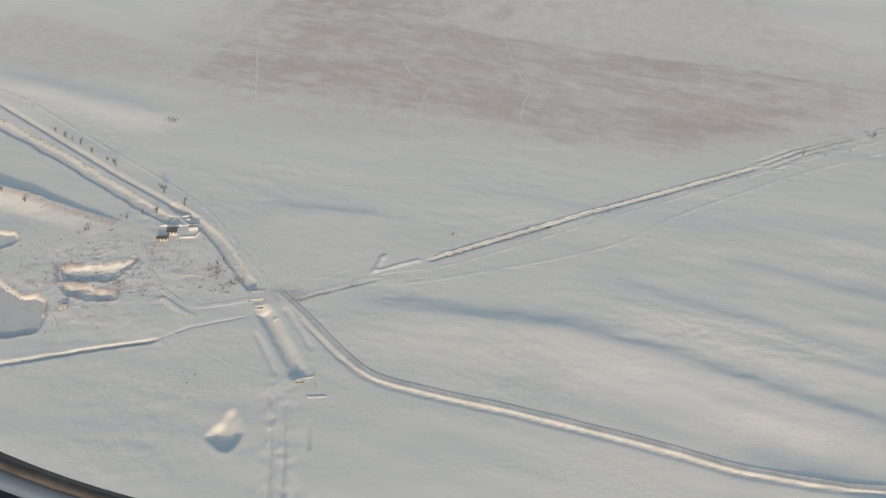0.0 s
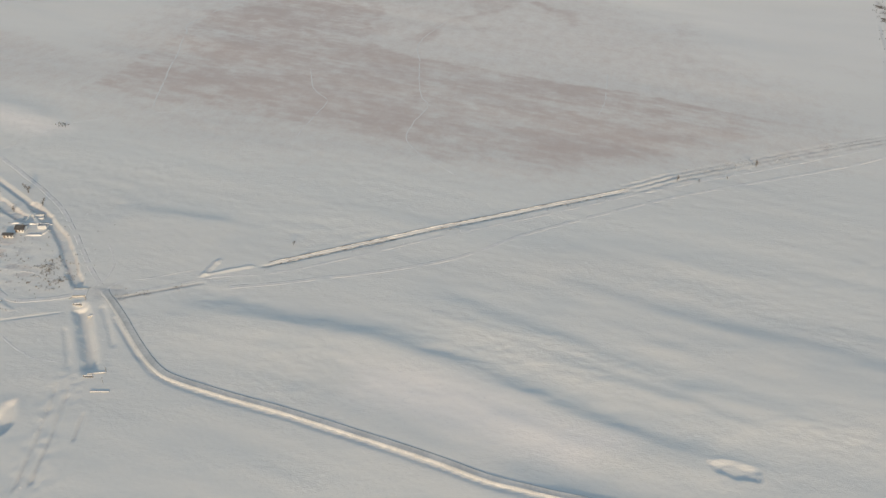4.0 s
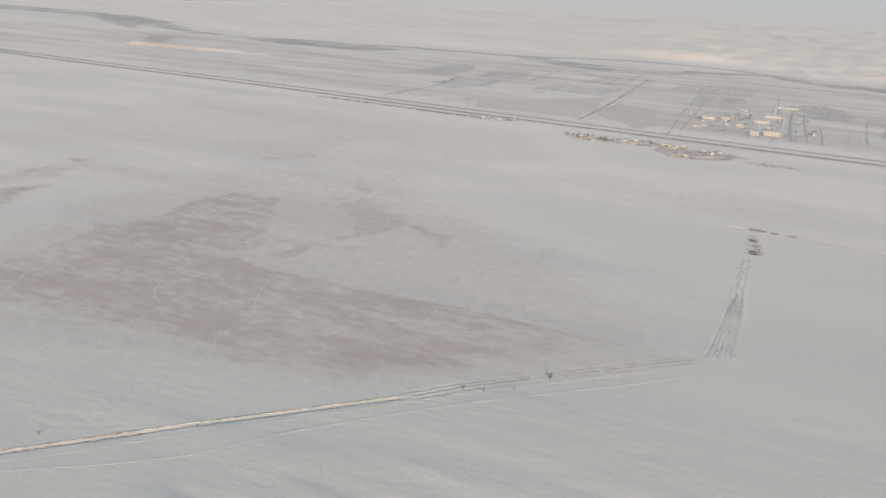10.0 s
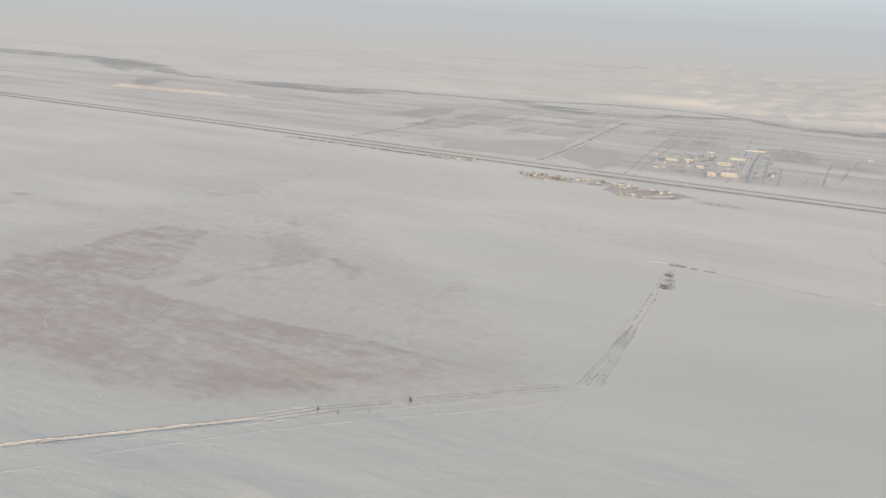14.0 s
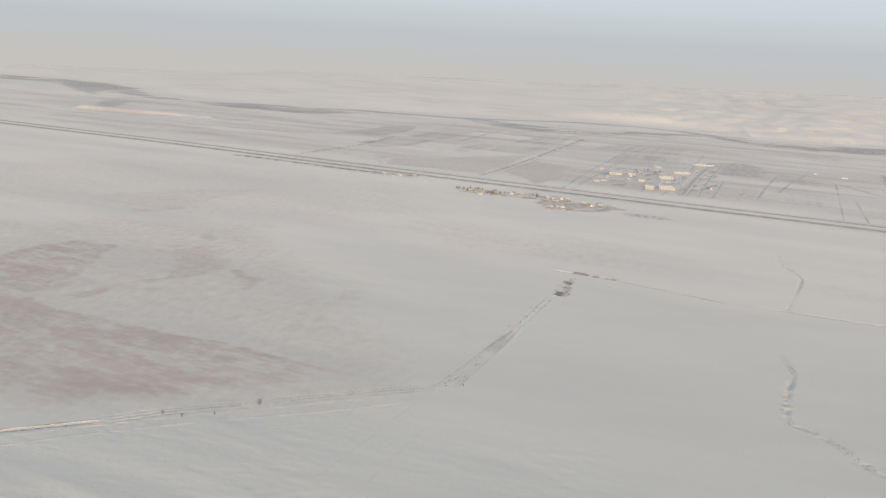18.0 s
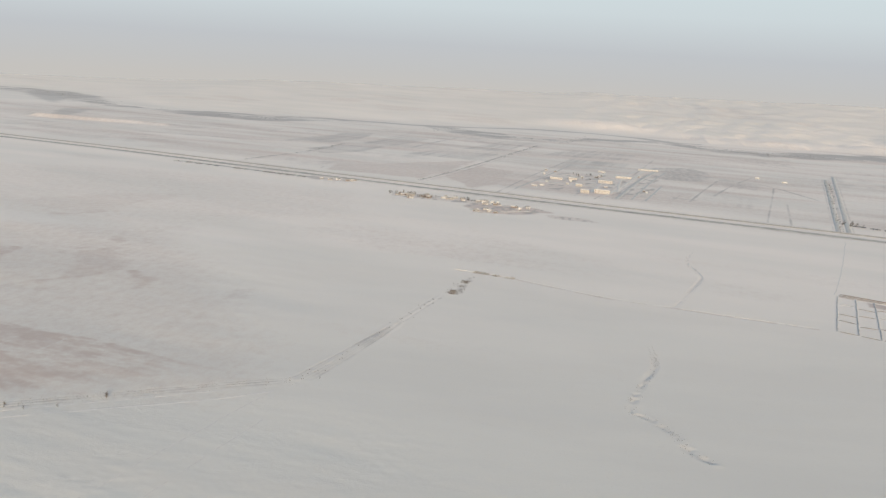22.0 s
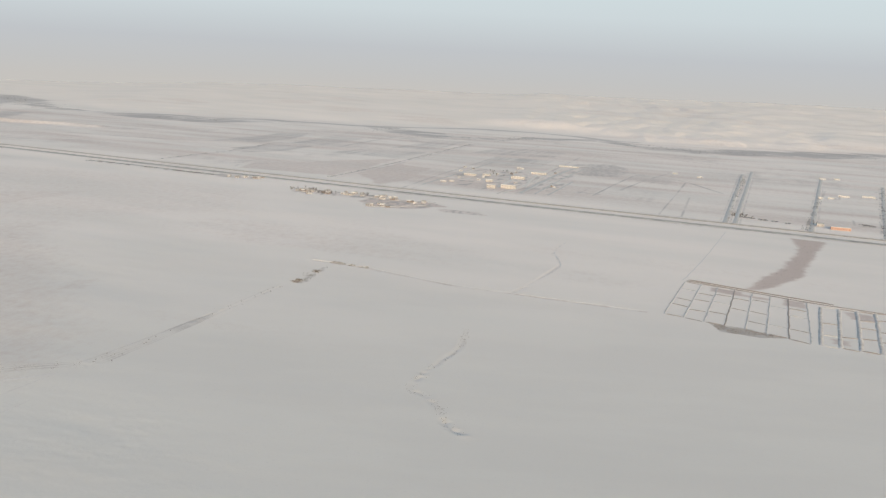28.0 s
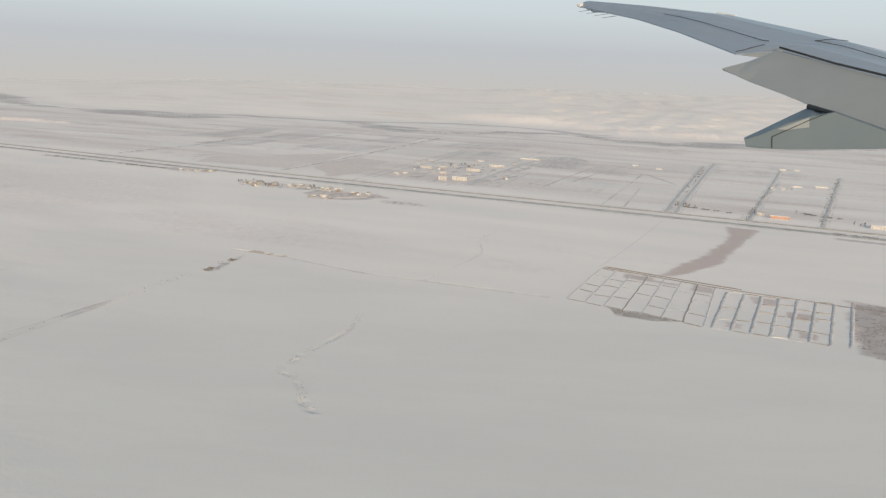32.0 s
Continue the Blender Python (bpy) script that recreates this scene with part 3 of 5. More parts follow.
    ditch(BRANCH_DITCH, 0.5, 2.2, 0.9, 2.6, 0.4, 0.42)
    ditch(STREAM, 0.5, 2.2, 0.9, 3.2, 0.4, 0.22)
    k = close_to(DAM_LINE, 60)
    d, side, gone = off_line(fx[k], fy[k], DAM_LINE)
    d = d + 1.8 * fbm(fx[k] / 5, fy[k] / 5, 4, 4)
    tall = 9.0 - 8.0 * np.clip(gone, 0, 1)
    z[k] += tall * (1 - smooth(gone, 0.93, 1.0)) * np.where(side > 0, 1 - smooth(d, 0.0, 4.5), 1 - smooth(d, 0.0, 20)) * (0.92 + 0.3 * fbm(fx[k] / 9, fy[k] / 9, 6, 3))
    bare[k] = np.maximum(bare[k], 0.62 * np.exp(-((d - 3) / 4.0) ** 2) * (side < 0) * (gone < 0.97))
    ridge([(-1390, 3260), (-1180, 3230), (-1000, 3230), (-840, 3200)], 46, 42.0, 0.5, 8)
    ridge([(-56, 404), (-53, 414), (-51, 422)], 1.2, 0.9, 1.0, 1.0)
    ridge([(-54, 406), (-42, 413), (-31, 419)], 1.4, 0.7, 0.7, 1.4)
    ridge([(-166, 370), (-156, 362), (-146, 356)], 2.6, 0.6, 0.5, 0.6)
    for line in ([(-93, 304), (-89, 292), (-86, 278), (-82, 258), (-78, 236)], [(-85, 300), (-77, 265), (-73, 240)], [(-70, 285), (-67, 268)]):
        ditch(line, 0.3, 1.5, 0.45, 0.9, 0.1, 0.55)
    ditch([(x - 1.0, y - 3.9) if x > -40 else (x - 3.4, y - 2.2) for x, y in ROAD[3:]], 0.3, 1.8, 0.8, 0.3)
    pit(POND_A, 2.0, 3.4, 1.6, 0.75)
    pit(POND_B, 1.9, 3.4, 1.6, 0.75)
    pit(PIT_A, 1.9, 4.6, 2.4, 0.85, 0.5)
    pit(PIT_B, 1.5, 3.6, 2.0, 0.85, 0.45)
    pit(PIT_C, 2.7, 2.8, 0.6, 0.25, 0.12, 0.5)
    pit(PIT_D, 1.0, 1.8, 1.3, 0.0, 0.5)
    # rough ground of the old diggings
    works = np.exp(-(((fx + 205) / 62) ** 2 + ((fy - 390) / 48) ** 2) ** 2)
    z += works * (0.9 * fbm(fx / 12, fy / 8, 8, 4) + 0.35 * fbm(fx / 3.4, fy / 2.8, 3, 2) + 0.8 * fbm(fx / 1.9, fy / 1.7, 5, 2) * smooth(fbm(fx / 16, fy / 12, 2, 2), -0.02, 0.1))
    scrub += works * 0.75 * smooth(fbm(fx / 5, fy / 3.4, 6, 4), 0.08, 0.17)
    bare += works * 0.55 * smooth(fbm(fx / 9, fy / 6, 10, 4), 0.05, 0.16)
    tinted([(-330, 640), (-300, 1000), (-200, 1260), (60, 1330), (220, 1050), (400, 760), (380, 620), (150, 545), (-60, 575)], 0.40, 60, 50, bare)
    for area, much, edge in ((FIELD_A, 0.68, 11), (FIELD_B, 0.70, 16), (FIELD_C, 0.72, 30)):
        k = close_to(area, 40)
        a, c = fx[k] * math.cos(WIND) + fy[k] * math.sin(WIND), -fx[k] * math.sin(WIND) + fy[k] * math.cos(WIND)
        d = off_area(fx[k], fy[k], area) + edge * 1.5 * fbm(a / 40, c / 18, 7, 4)
        streaks = 0.6 * fbm(a / 60, c / 12, 3, 4) + 0.55 * fbm(a / 34, c / 40, 5, 4) + 0.7 * fbm(a / 13, c / 4.2, 9, 3)
        worn = (much + streaks) * (1 - smooth(d, -edge * 0.6, edge * 0.5))
        if area is FIELD_A:
            worn *= 0.45 + 0.55 * smooth(off_line(fx[k], fy[k], FIELD_A_SOUTH)[0] + 26 * fbm(a / 50, c / 20, 2, 3), 2, 46)
        bare[k] = np.maximum(bare[k], worn)
    tinted([(-10, 1081), (32, 1150), (64, 1115), (108, 1030), (95, 975), (37, 926), (50, 1000), (20, 1045)], 0.62, 16, 20, bare)
    tinted([(-190, 926), (-166, 1061), (-145, 1114), (-60, 1120), (40, 1180), (120, 1040), (60, 930), (-45, 845)], 0.44, 26, 30, bare)
    tinted([(-460, 820), (-330, 770), (-258, 735), (-262, 680), (-340, 650), (-470, 700)], 0.40, 16, 22, bare)
    tinted(FIELD_D, 0.42, 34, 26, bare)
    tinted([(-700, 1200), (-650, 1900), (-300, 1980), (250, 1800), (300, 1500), (20, 1250), (-300, 1330)], 0.30, 80, 60, bare)
    for line, wide, much in SOIL_STREAKS:
        k = close_to(line, wide * 6)
        d, _, gone = off_line(fx[k], fy[k], line)
        d = d + 5.0 * wide * fbm(fx[k] / 34, fy[k] / 22, 5, 4)
        bare[k] = np.maximum(bare[k], 1.15 * much * (1 - smooth(d, -1.0 * wide, 4.4 * wide)) * (0.75 + 0.5 * lattice(fx[k] / 18, fy[k] / 18, 2)))
    tinted([(120, 960), (175, 1010), (190, 950), (150, 930)], 0.42, 22, 14, bare)
    tinted([(-118, 385), (-100, 392), (-86, 380), (-92, 366), (-108, 370)], 0.62, 6, 5, scrub)
    k = close_to(LONG_DITCH, 20)
    d, _, gone = off_line(fx[k], fy[k], LONG_DITCH)
    bare[k] = np.maximum(bare[k], 0.62 * (1 - smooth(d, 1.0, 4.5)) * smooth(lattice(gone * 14, gone * 0, 5), 0.25, 0.6))
    tinted(GULLY, 1.05, 9, 8, bare)
    tinted(PLOT_SCRUB, 0.95, 3, 6, scrub)
    tinted(YARD_SCRUB, 0.8, 8, 14, scrub)
    tinted(YARD_SCRUB, 0.8, 10, 18, bare)
    for cell, much in (([(1062, 1145), (1098, 1128), (1103, 1152), (1066, 1170)], 0.9), ([(1142, 1095), (1168, 1082), (1174, 1118), (1148, 1128)], 0.8), ([(1095, 1128), (1130, 1112), (1134, 1124), (1099, 1140)], 0.75), ([(1208, 1046), (1236, 1036), (1242, 1072), (1212, 1082)], 0.75),
                       ([(1232, 985), (1262, 976), (1270, 1008), (1240, 1018)], 0.85), ([(1222, 910), (1240, 904), (1246, 930), (1228, 936)], 0.85), ([(1150, 936), (1168, 930), (1174, 950), (1156, 958)], 0.7)):
        tinted(cell, much, 3, 4, bare)
        tinted(cell, much * 0.5, 3, 4, scrub)
    # cool grey tint between the broad walls, their blue shade put into colour
    tinted([(1150, 935), (1262, 890), (1318, 1040), (1190, 1090)], 0.25, 6, 8, scrub)
    for yard, soil, weed in (([(300, 1860), (390, 1855), (470, 1840), (520, 1820), (500, 1775), (400, 1785), (310, 1810)], 0.45, 0.5), ([(480, 1800), (560, 1790), (625, 1775), (650, 1730), (590, 1680), (505, 1665), (470, 1740)], 0.72, 0.42), ([(60, 2050), (180, 2000), (200, 1965), (80, 1985)], 0.5, 0.5), ([(640, 1705), (720, 1690), (740, 1650), (650, 1660)], 0.5, 0.35)):
        tinted(yard, soil, 8, 12, bare)
        k = close_to(yard, 20)
        d = off_area(fx[k], fy[k], yard)
        scrub[k] = np.maximum(scrub[k], (weed + 0.5) * (1 - smooth(d, -8, 10)) * smooth(lattice(fx[k] / 7, fy[k] / 12, 5), 0.4, 0.75))
    for yard in ([(600, 2320), (680, 2480), (900, 2470), (960, 2600), (900, 2100), (760, 2010), (640, 2060)], ):
        k = close_to(yard, 40)
        d = off_area(fx[k], fy[k], yard)
        scrub[k] = np.maximum(scrub[k], 0.95 * (1 - smooth(d, -20, 20)) * smooth(lattice((fx[k] - 0.2 * fy[k]) / 13, fy[k] / 26, 9), 0.52, 0.8))
        bare[k] = np.maximum(bare[k], 0.5 * (1 - smooth(d, -30, 30)) * lattice(fx[k] / 40, fy[k] / 70, 1))
    tinted(DARK_FIELD, 0.66, 24, 50, scrub)
    k = close_to(DARK_FIELD, 30)
    scrub[k] *= 0.75 + 0.6 * lattice(fx[k] / 7, fy[k] / 24, 3)
    for area, much in (([(-2520, 4869), (-2560, 5180), (-2137, 4800), (-1778, 4026), (-1998, 4257)], 0.8), ([(-1440, 3340), (-1570, 3737), (-1448, 3790), (-1330, 3395)], 0.75),
                       ([(-1900, 2800), (-1543, 2704), (-1405, 2655), (-1390, 2574), (-1700, 2600)], 0.75), ([(-1700, 4010), (-1560, 4060), (-1420, 3900), (-1600, 3900)], 0.5)):
        tinted(area, much, 28, 40, scrub)
    for area, much in WEEDY_FIELDS:
        k = close_to(area, 60)
        d = off_area(fx[k], fy[k], area) + 16 * fbm(fx[k] / 60, fy[k] / 90, 5, 3)
        rows = 0.75 + 0.9 * lattice((fx[k] - 0.22 * fy[k]) / 11, fy[k] / 160, 6) * lattice(fx[k] / 90, fy[k] / 60, 2)
        scrub[k] = np.maximum(scrub[k], (0.25 + much) * rows * (1 - smooth(d, -20, 12)))
    for area, much in BROWN_FIELDS:
        tinted(area, much, 10, 14, bare)
    # thin soil shows in places all over the plain
    plain = fbm(along.ravel() / 520, across.ravel() / 170, 9, 4)
    bare[:] = np.maximum(bare, 0.36 * smooth(plain, 0.06, 0.28) * smooth(fy, 620, 900))
    # farmland past the highway, cut up by field edges and weeds
    past = smooth(fy - highway_y(fx), 20, 220)
    k = np.nonzero(past > 0)[0]
    if len(k):
        far = past[k] * (1 - smooth(fy[k], 3800, 4300))
        strips = fbm(along.ravel()[k] / 420, across.ravel()[k] / 75, 10, 4)
        bare[k] = np.maximum(bare[k], far * (0.36 + 1.1 * strips))
        broken = 0.4 + 1.2 * lattice((fx[k] - 0.2 * fy[k]) / 24, fy[k] / 50, 4)
        scrub[k] = np.maximum(scrub[k], far * 0.38 * broken * smooth(fbm(fx[k] / 240, fy[k] / 330, 2, 4), 0.0, 0.2))
        z[k] *= 1 - 0.7 * past[k]
    # weeds along the railway and the highway
    k = np.nonzero(np.abs(fy - highway_y(fx)) < 130)[0]
    if len(k):
        o = fy[k] - highway_y(fx[k]) + 9 * fbm(fx[k] / 60, fy[k] / 60, 3, 3)
        gaps = 0.55 + 0.75 * lattice(fx[k] / 90, fy[k] * 0, 4)
        for at, wide, amount in ((54, 8, 0.5), (8, 6, 0.52), (-42, 7, 0.6)):
            scrub[k] = np.maximum(scrub[k], amount * gaps * (1 - smooth(np.abs(o - at), wide * 0.5, wide * 1.4)))
        hedge = smooth(fx[k], -330, -290) * (1 - smooth(fx[k], 70, 110)) + smooth(fx[k], 1450, 1480) * (1 - smooth(fx[k], 1800, 1850))
        scrub[k] = np.maximum(scrub[k], 0.95 * hedge * (1 - smooth(np.abs(o + 74), 8, 16)))
    for line, half, much in FIELD_LINES:
        k = close_to(line, 50)
        if len(k):
            d, _, _ = off_line(fx[k], fy[k], line)
            d = d + 3 * fbm(fx[k] / 24, fy[k] / 50, 1, 3)
            scrub[k] = np.maximum(scrub[k], (0.12 + 0.95 * much) * (0.55 + 0.7 * lattice(fx[k] / 30, fy[k] / 60, 7)) * (1 - smooth(d, 0.25 * half, 1.25 * half)))
    for line in FAR_ROADS:
        k = close_to(line, 40)
        d, _, _ = off_line(fx[k], fy[k], line)
        scrub[k] = np.maximum(scrub[k], (0.35 + 0.6 * lattice(fx[k] / 50, fy[k] / 50, 2)) * np.exp(-((d - 9) / 3.0) ** 2))
    # the river's flood bed and its thickets
    bluff_lit = np.zeros(fx.shape)
    k = np.nonzero(fy > 3000)[0]
    if len(k):
        d, side, gone = off_line(fx[k], fy[k], RIVER)
        half = np.interp(fx[k], [p[0] for p in RIVER_HALF], [p[1] for p in RIVER_HALF])
        worn = (d + 130 * fbm(fx[k] / 330, fy[k] / 200, 3, 4)) / half
        arm = off_line(fx[k], fy[k], RIVER_ARM)[0] + 60 * fbm(fx[k] / 300, fy[k] / 200, 5, 3)
        thick = 0.82 + 1.5 * fbm(fx[k] / 190, fy[k] / 90, 6, 3) + 1.6 * fbm(fx[k] / 70, fy[k] / 36, 8, 3)
        scrub[k] = np.maximum(scrub[k], thick * (1 - smooth(worn, 0.7, 1.15)))
        scrub[k] = np.maximum(scrub[k], 0.85 * (1 - smooth(arm, 20, 60)))
        d = np.minimum(d, arm)
        crest = fy[k] - np.interp(fx[k], [p[0] for p in BLUFF], [p[1] for p in BLUFF])
        cut_bank = smooth(crest + 150 * fbm(fx[k] / 75, fy[k] / 500, 2, 3), -90, 120)
        z[k] += 19 * cut_bank * smooth(fx[k], 500, 900) * (0.75 + 1.5 * fbm(fx[k] / 110, fy[k] / 150, 3, 3))
        # the crest is lightened in colour for the sun it catches
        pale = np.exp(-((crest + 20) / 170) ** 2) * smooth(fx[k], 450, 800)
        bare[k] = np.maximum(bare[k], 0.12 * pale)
        bluff_lit[k] = pale
        # hills on the far shore, tilted evenly sunward to brighten them in place of haze
        rise = np.clip(fy[k] - np.maximum(4350, np.interp(fx[k], [p[0] for p in RIVER], [p[1] for p in RIVER]) + 150), 0, 2600) * 0.05 * smooth(d, 60, 500)
        z[k] += rise * (1 + 0.16 * fbm(fx[k] / 500, fy[k] / 700, 4, 3))
    # snow colour raised with distance to stand for haze, and on the sunlit bluff
    haze_lit = np.clip(bluff_lit + smooth(fy, 480, 1450) * (1 - 0.3 * smooth(fy, 3900, 5200)) * (0.78 + 1.1 * fbm(along.ravel() / 300, across.ravel() / 90, 4, 4)), 0, 1)
    # two drift slopes painted warmer and brighter for the sun on them
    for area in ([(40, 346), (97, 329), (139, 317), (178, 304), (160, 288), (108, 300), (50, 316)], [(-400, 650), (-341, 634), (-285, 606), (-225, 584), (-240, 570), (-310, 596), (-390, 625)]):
        tinted(area, 0.8, 16, 14, haze_lit)
    return z.reshape(x.shape), bare.reshape(x.shape), scrub.reshape(x.shape), haze_lit.reshape(x.shape)


def height(x, y):
    return relief(np.atleast_1d(np.asarray(x, float)), np.atleast_1d(np.asarray(y, float)))[0]


def floor_z(x, y):
    return float(height(x, y)[0])


def build_ground():
    gx, gy = np.meshgrid(XS, YS)
    z, bare, scrub, haze_lit = relief(gx, gy)
    rows, cols = gx.shape
    n = np.arange(rows * cols).reshape(rows, cols)
    quads = np.stack([n[:-1, :-1], n[:-1, 1:], n[1:, 1:], n[1:, :-1]], -1).reshape(-1, 4)
    me = bpy.data.meshes.new("ground")
    me.vertices.add(rows * cols)
    me.vertices.foreach_set("co", (K * np.stack([gx, gy, z], -1)).astype(np.float32).ravel())
    me.loops.add(quads.size)
    me.loops.foreach_set("vertex_index", quads.astype(np.int32).ravel())
    me.polygons.add(len(quads))
    me.polygons.foreach_set("loop_start", (np.arange(len(quads)) * 4).astype(np.int32))
    me.update(calc_edges=True)
    for name, values in (("bare", bare), ("scrub", scrub), ("haze_lit", haze_lit)):
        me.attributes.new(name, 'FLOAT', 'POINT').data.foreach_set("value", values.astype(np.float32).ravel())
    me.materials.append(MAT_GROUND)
    me.shade_smooth()
    tagged(new("ground", me), "wind-blown snow plain with drifts, ditches and bare soil", "ground", kind="structure")


build_ground()


# ---------------------------------------------------------------- ribbons laid on the ground
def ribbon(name, line, profile, material, step=2.0, rough=0.1, wander=0.0, seed=0):
    """A strip along a line; profile: offsets to the left and heights over the snow. Its hem goes 0.6 m under the snow."""
    q, normal = curve_through(line, step)
    prof = np.array([(profile[0][0] - 0.4, -0.6), *profile, (profile[-1][0] + 0.4, -0.6)])
    t = np.arange(len(q)) * step
    sway = wander * 2 * fbm(t / 14, t * 0 + seed, 2, 3)
    verts = np.zeros((len(q), len(prof), 3))
    lift = np.zeros(verts.shape[:2])
    for c, (o, h) in enumerate(prof):
        w = 2 * rough * fbm(t / 5 + 9 * c, t * 0 + seed, 3, 3)
        verts[:, c, :2] = q + normal * (o + sway + w * 1.5)[:, None]
        lift[:, c] = h + (w if 0 < c < len(prof) - 1 else 0)
    verts[..., 2] = height(verts[..., 0].ravel(), verts[..., 1].ravel()).reshape(lift.shape) + lift
    # the middle of a wide strip lies level across
    ends = np.minimum(t, t[-1] - t)
    verts[..., 2] -= lift * (1 - smooth(ends, -step, min(7.0, t[-1] * 0.2)))[:, None]
    gain = smooth(ends, -step, min(7.0, t[-1] * 0.2))[:, None]
    mid = np.median(verts[:, 1:-1, 2] - prof[1:-1, 1] * gain, axis=1)
    kernel = np.ones(9) / 9
    level = np.convolve(np.pad(mid, 4, mode='edge'), kernel, 'valid')
    verts[:, 1:-1, 2] = level[:, None] + prof[1:-1, 1] * gain + (verts[:, 1:-1, 2] - prof[1:-1, 1] * gain - mid[:, None]) * 0.25
    r, c = verts.shape[:2]
    n = np.arange(r * c).reshape(r, c)
    faces = np.stack([n[:-1, 1:], n[:-1, :-1], n[1:, :-1], n[1:, 1:]], -1).reshape(-1, 4)
    return new(name, mesh_of(name, K * verts.reshape(-1, 3), faces, material))


ROAD_PROFILE = [(-2.6, -0.1), (-1.8, 0.36), (-1.5, 0.46), (-1.1, 0.36), (-0.5, 0.40), (0.0, 0.34), (0.5, 0.40), (1.1, 0.36), (1.5, 0.46), (1.8, 0.36), (2.3, 0.0)]
tagged(ribbon("road", ROAD, ROAD_PROFILE, MAT_ROAD, 1.5, 0.10), "raised gravel road under packed grey snow", "road", kind="structure")
LANE_PROFILE = [(-1.5, 0.01), (-1.0, 0.13), (-0.6, 0.04), (0, 0.09), (0.6, 0.04), (1.0, 0.13), (1.5, 0.01)]
FARM_TRACKS = [
    ("farm_track", [(-205, 432), (-202, 428), (-194, 416), (-178, 389), (-164, 374), (-149, 365), (-134, 368), (-120, 374), (-112, 378)], 1.2),
    ("farm_track", [(-420, 655), (-382, 626), (-344, 603), (-299, 568), (-256, 534), (-223, 509), (-187, 480), (-167, 461), (-145, 433), (-124, 405), (-108, 386)], 1.0),
    ("farm_track", [(-40, 395), (-2, 408), (65, 436), (103, 460), (129, 484), (165, 511), (243, 562), (380, 637), (425, 668)], 1.0),
    ("farm_track", [(-90, 381), (-50, 404), (-10, 418), (60, 462), (190, 545), (250, 582), (400, 668)], 0.7),
]
FIELD_PATHS = [
    ("field_path", [(-179, 637), (-192, 696), (-206, 765), (-217, 817), (-224, 850), (-198, 948), (-177, 1049)], 1.3),
    ("field_path", [(-50, 602), (-46, 644), (-43, 677), (-59, 700), (-75, 749)], 0.9),
    ("field_path", [(79, 559), (40, 601), (33, 632), (42, 684), (33, 709), (21, 790), (14, 848), (36, 930)], 0.9),
    ("field_path", [(187, 693), (194, 734), (199, 795)], 0.8),
    ("field_path", [(425, 670), (400, 585), (365, 460), (328, 327)], 1.0),
    ("field_path", [(436, 610), (420, 540), (395, 440)], 0.8),
    ("field_path", [(1185, 1640), (1111, 1414), (1057, 1257), (1034, 1200)], 1.3),
]
FOOT_PATHS = [
    ("field_path", [(-254, 424), (-240, 402), (-226, 378), (-219, 352), (-205, 330)], 1.1),
    ("field_path", [(-200, 430), (-212, 410), (-226, 400), (-240, 402)], 0.8),
    ("field_path", [(-190, 398), (-176, 392), (-150, 392), (-134, 384)], 0.8),
    ("field_path", [(-160, 345), (-140, 335), (-118, 322), (-98, 318)], 0.7),
    ("field_path", [(-104, 384), (-98, 392), (-84, 398), (-60, 412)], 0.9),
    ("field_path", [(-112, 384), (-108, 396), (-112, 412), (-124, 430)], 0.9),
    ("field_path", [(-232, 580), (-247, 552), (-258, 530)], 0.6),
    ("field_path", [(-232, 590), (-190, 615), (-140, 640)], 0.6),
]
for k, (kind, line, wide) in enumerate(FARM_TRACKS + FIELD_PATHS + FOOT_PATHS):
    tagged(ribbon(kind, line, [(o * wide * (1.0 if kind == "farm_track" else 0.38), h * (0.3 + 0.3 * wide)) for o, h in LANE_PROFILE], MAT_TRACK, 2.5, 0.08, 0.6 if kind == "farm_track" else 1.3, k),
           "wheel-rutted track trodden into the snow" if kind == "farm_track" else "narrow beaten path across the snowy steppe", "track", kind="structure")

for line, wide, high in ((LONG_DITCH, 0.6, 0.12), (REED_BAR, 0.8, 0.2), (BRANCH_DITCH, 0.6, 0.2)):
    tagged(ribbon("ditch_bank", [(x + 1.5, y + 3.0) for x, y in line], [(-wide, 0.0), (-wide * 0.4, high), (wide * 0.3, high * 0.9), (wide, 0.0)], MAT_TRACK, 2.5, 0.2, 1.6, 7), "low snow-crusted bank thrown up from a ditch", "bank")
embankment = ribbon("embankment", EMBANKMENT, [(-0.40, 0.0), (-0.26, 0.26), (-0.12, 0.38), (0.04, 0.32), (0.2, 0.40), (0.4, 0.0)], MAT_CRUST, 1.0, 0.22, 0.3, 3)
tagged(ribbon("ditch_bank", [(x + 1.6, y - 2.6) for x, y in EMBANKMENT], [(-0.5, 0.0), (-0.2, 0.22), (0.2, 0.2), (0.5, 0.0)], MAT_CRUST, 1.5, 0.24, 0.8, 5), "broken crusted lip along the earth bank", "bank")
tagged(embankment, "long straight earth bank crusted with lit snow", "embankment")

# road and railway side by side far across the plain
def beside(line, shift):
    q, normal = curve_through(line, 60)
    return [tuple(p) for p in q + normal * shift]


tagged(ribbon("highway", beside(HIGHWAY, -22), [(-12, 0), (-8, 0.5), (-5, 0.7), (5, 0.7), (8, 0.5), (12, 0)], MAT_HIGHWAY, 22, 0.15), "asphalt highway swept half clear of snow", "highway", kind="structure")
tagged(ribbon("railway_bank", beside(HIGHWAY, 30), [(-9, 0), (-4, 1.0), (-2.5, 1.2), (2.5, 1.2), (4, 1.0), (9, 0)], MAT_BALLAST, 22, 0.2), "railway bank of grey ballast dusted with snow", "railway", kind="structure")
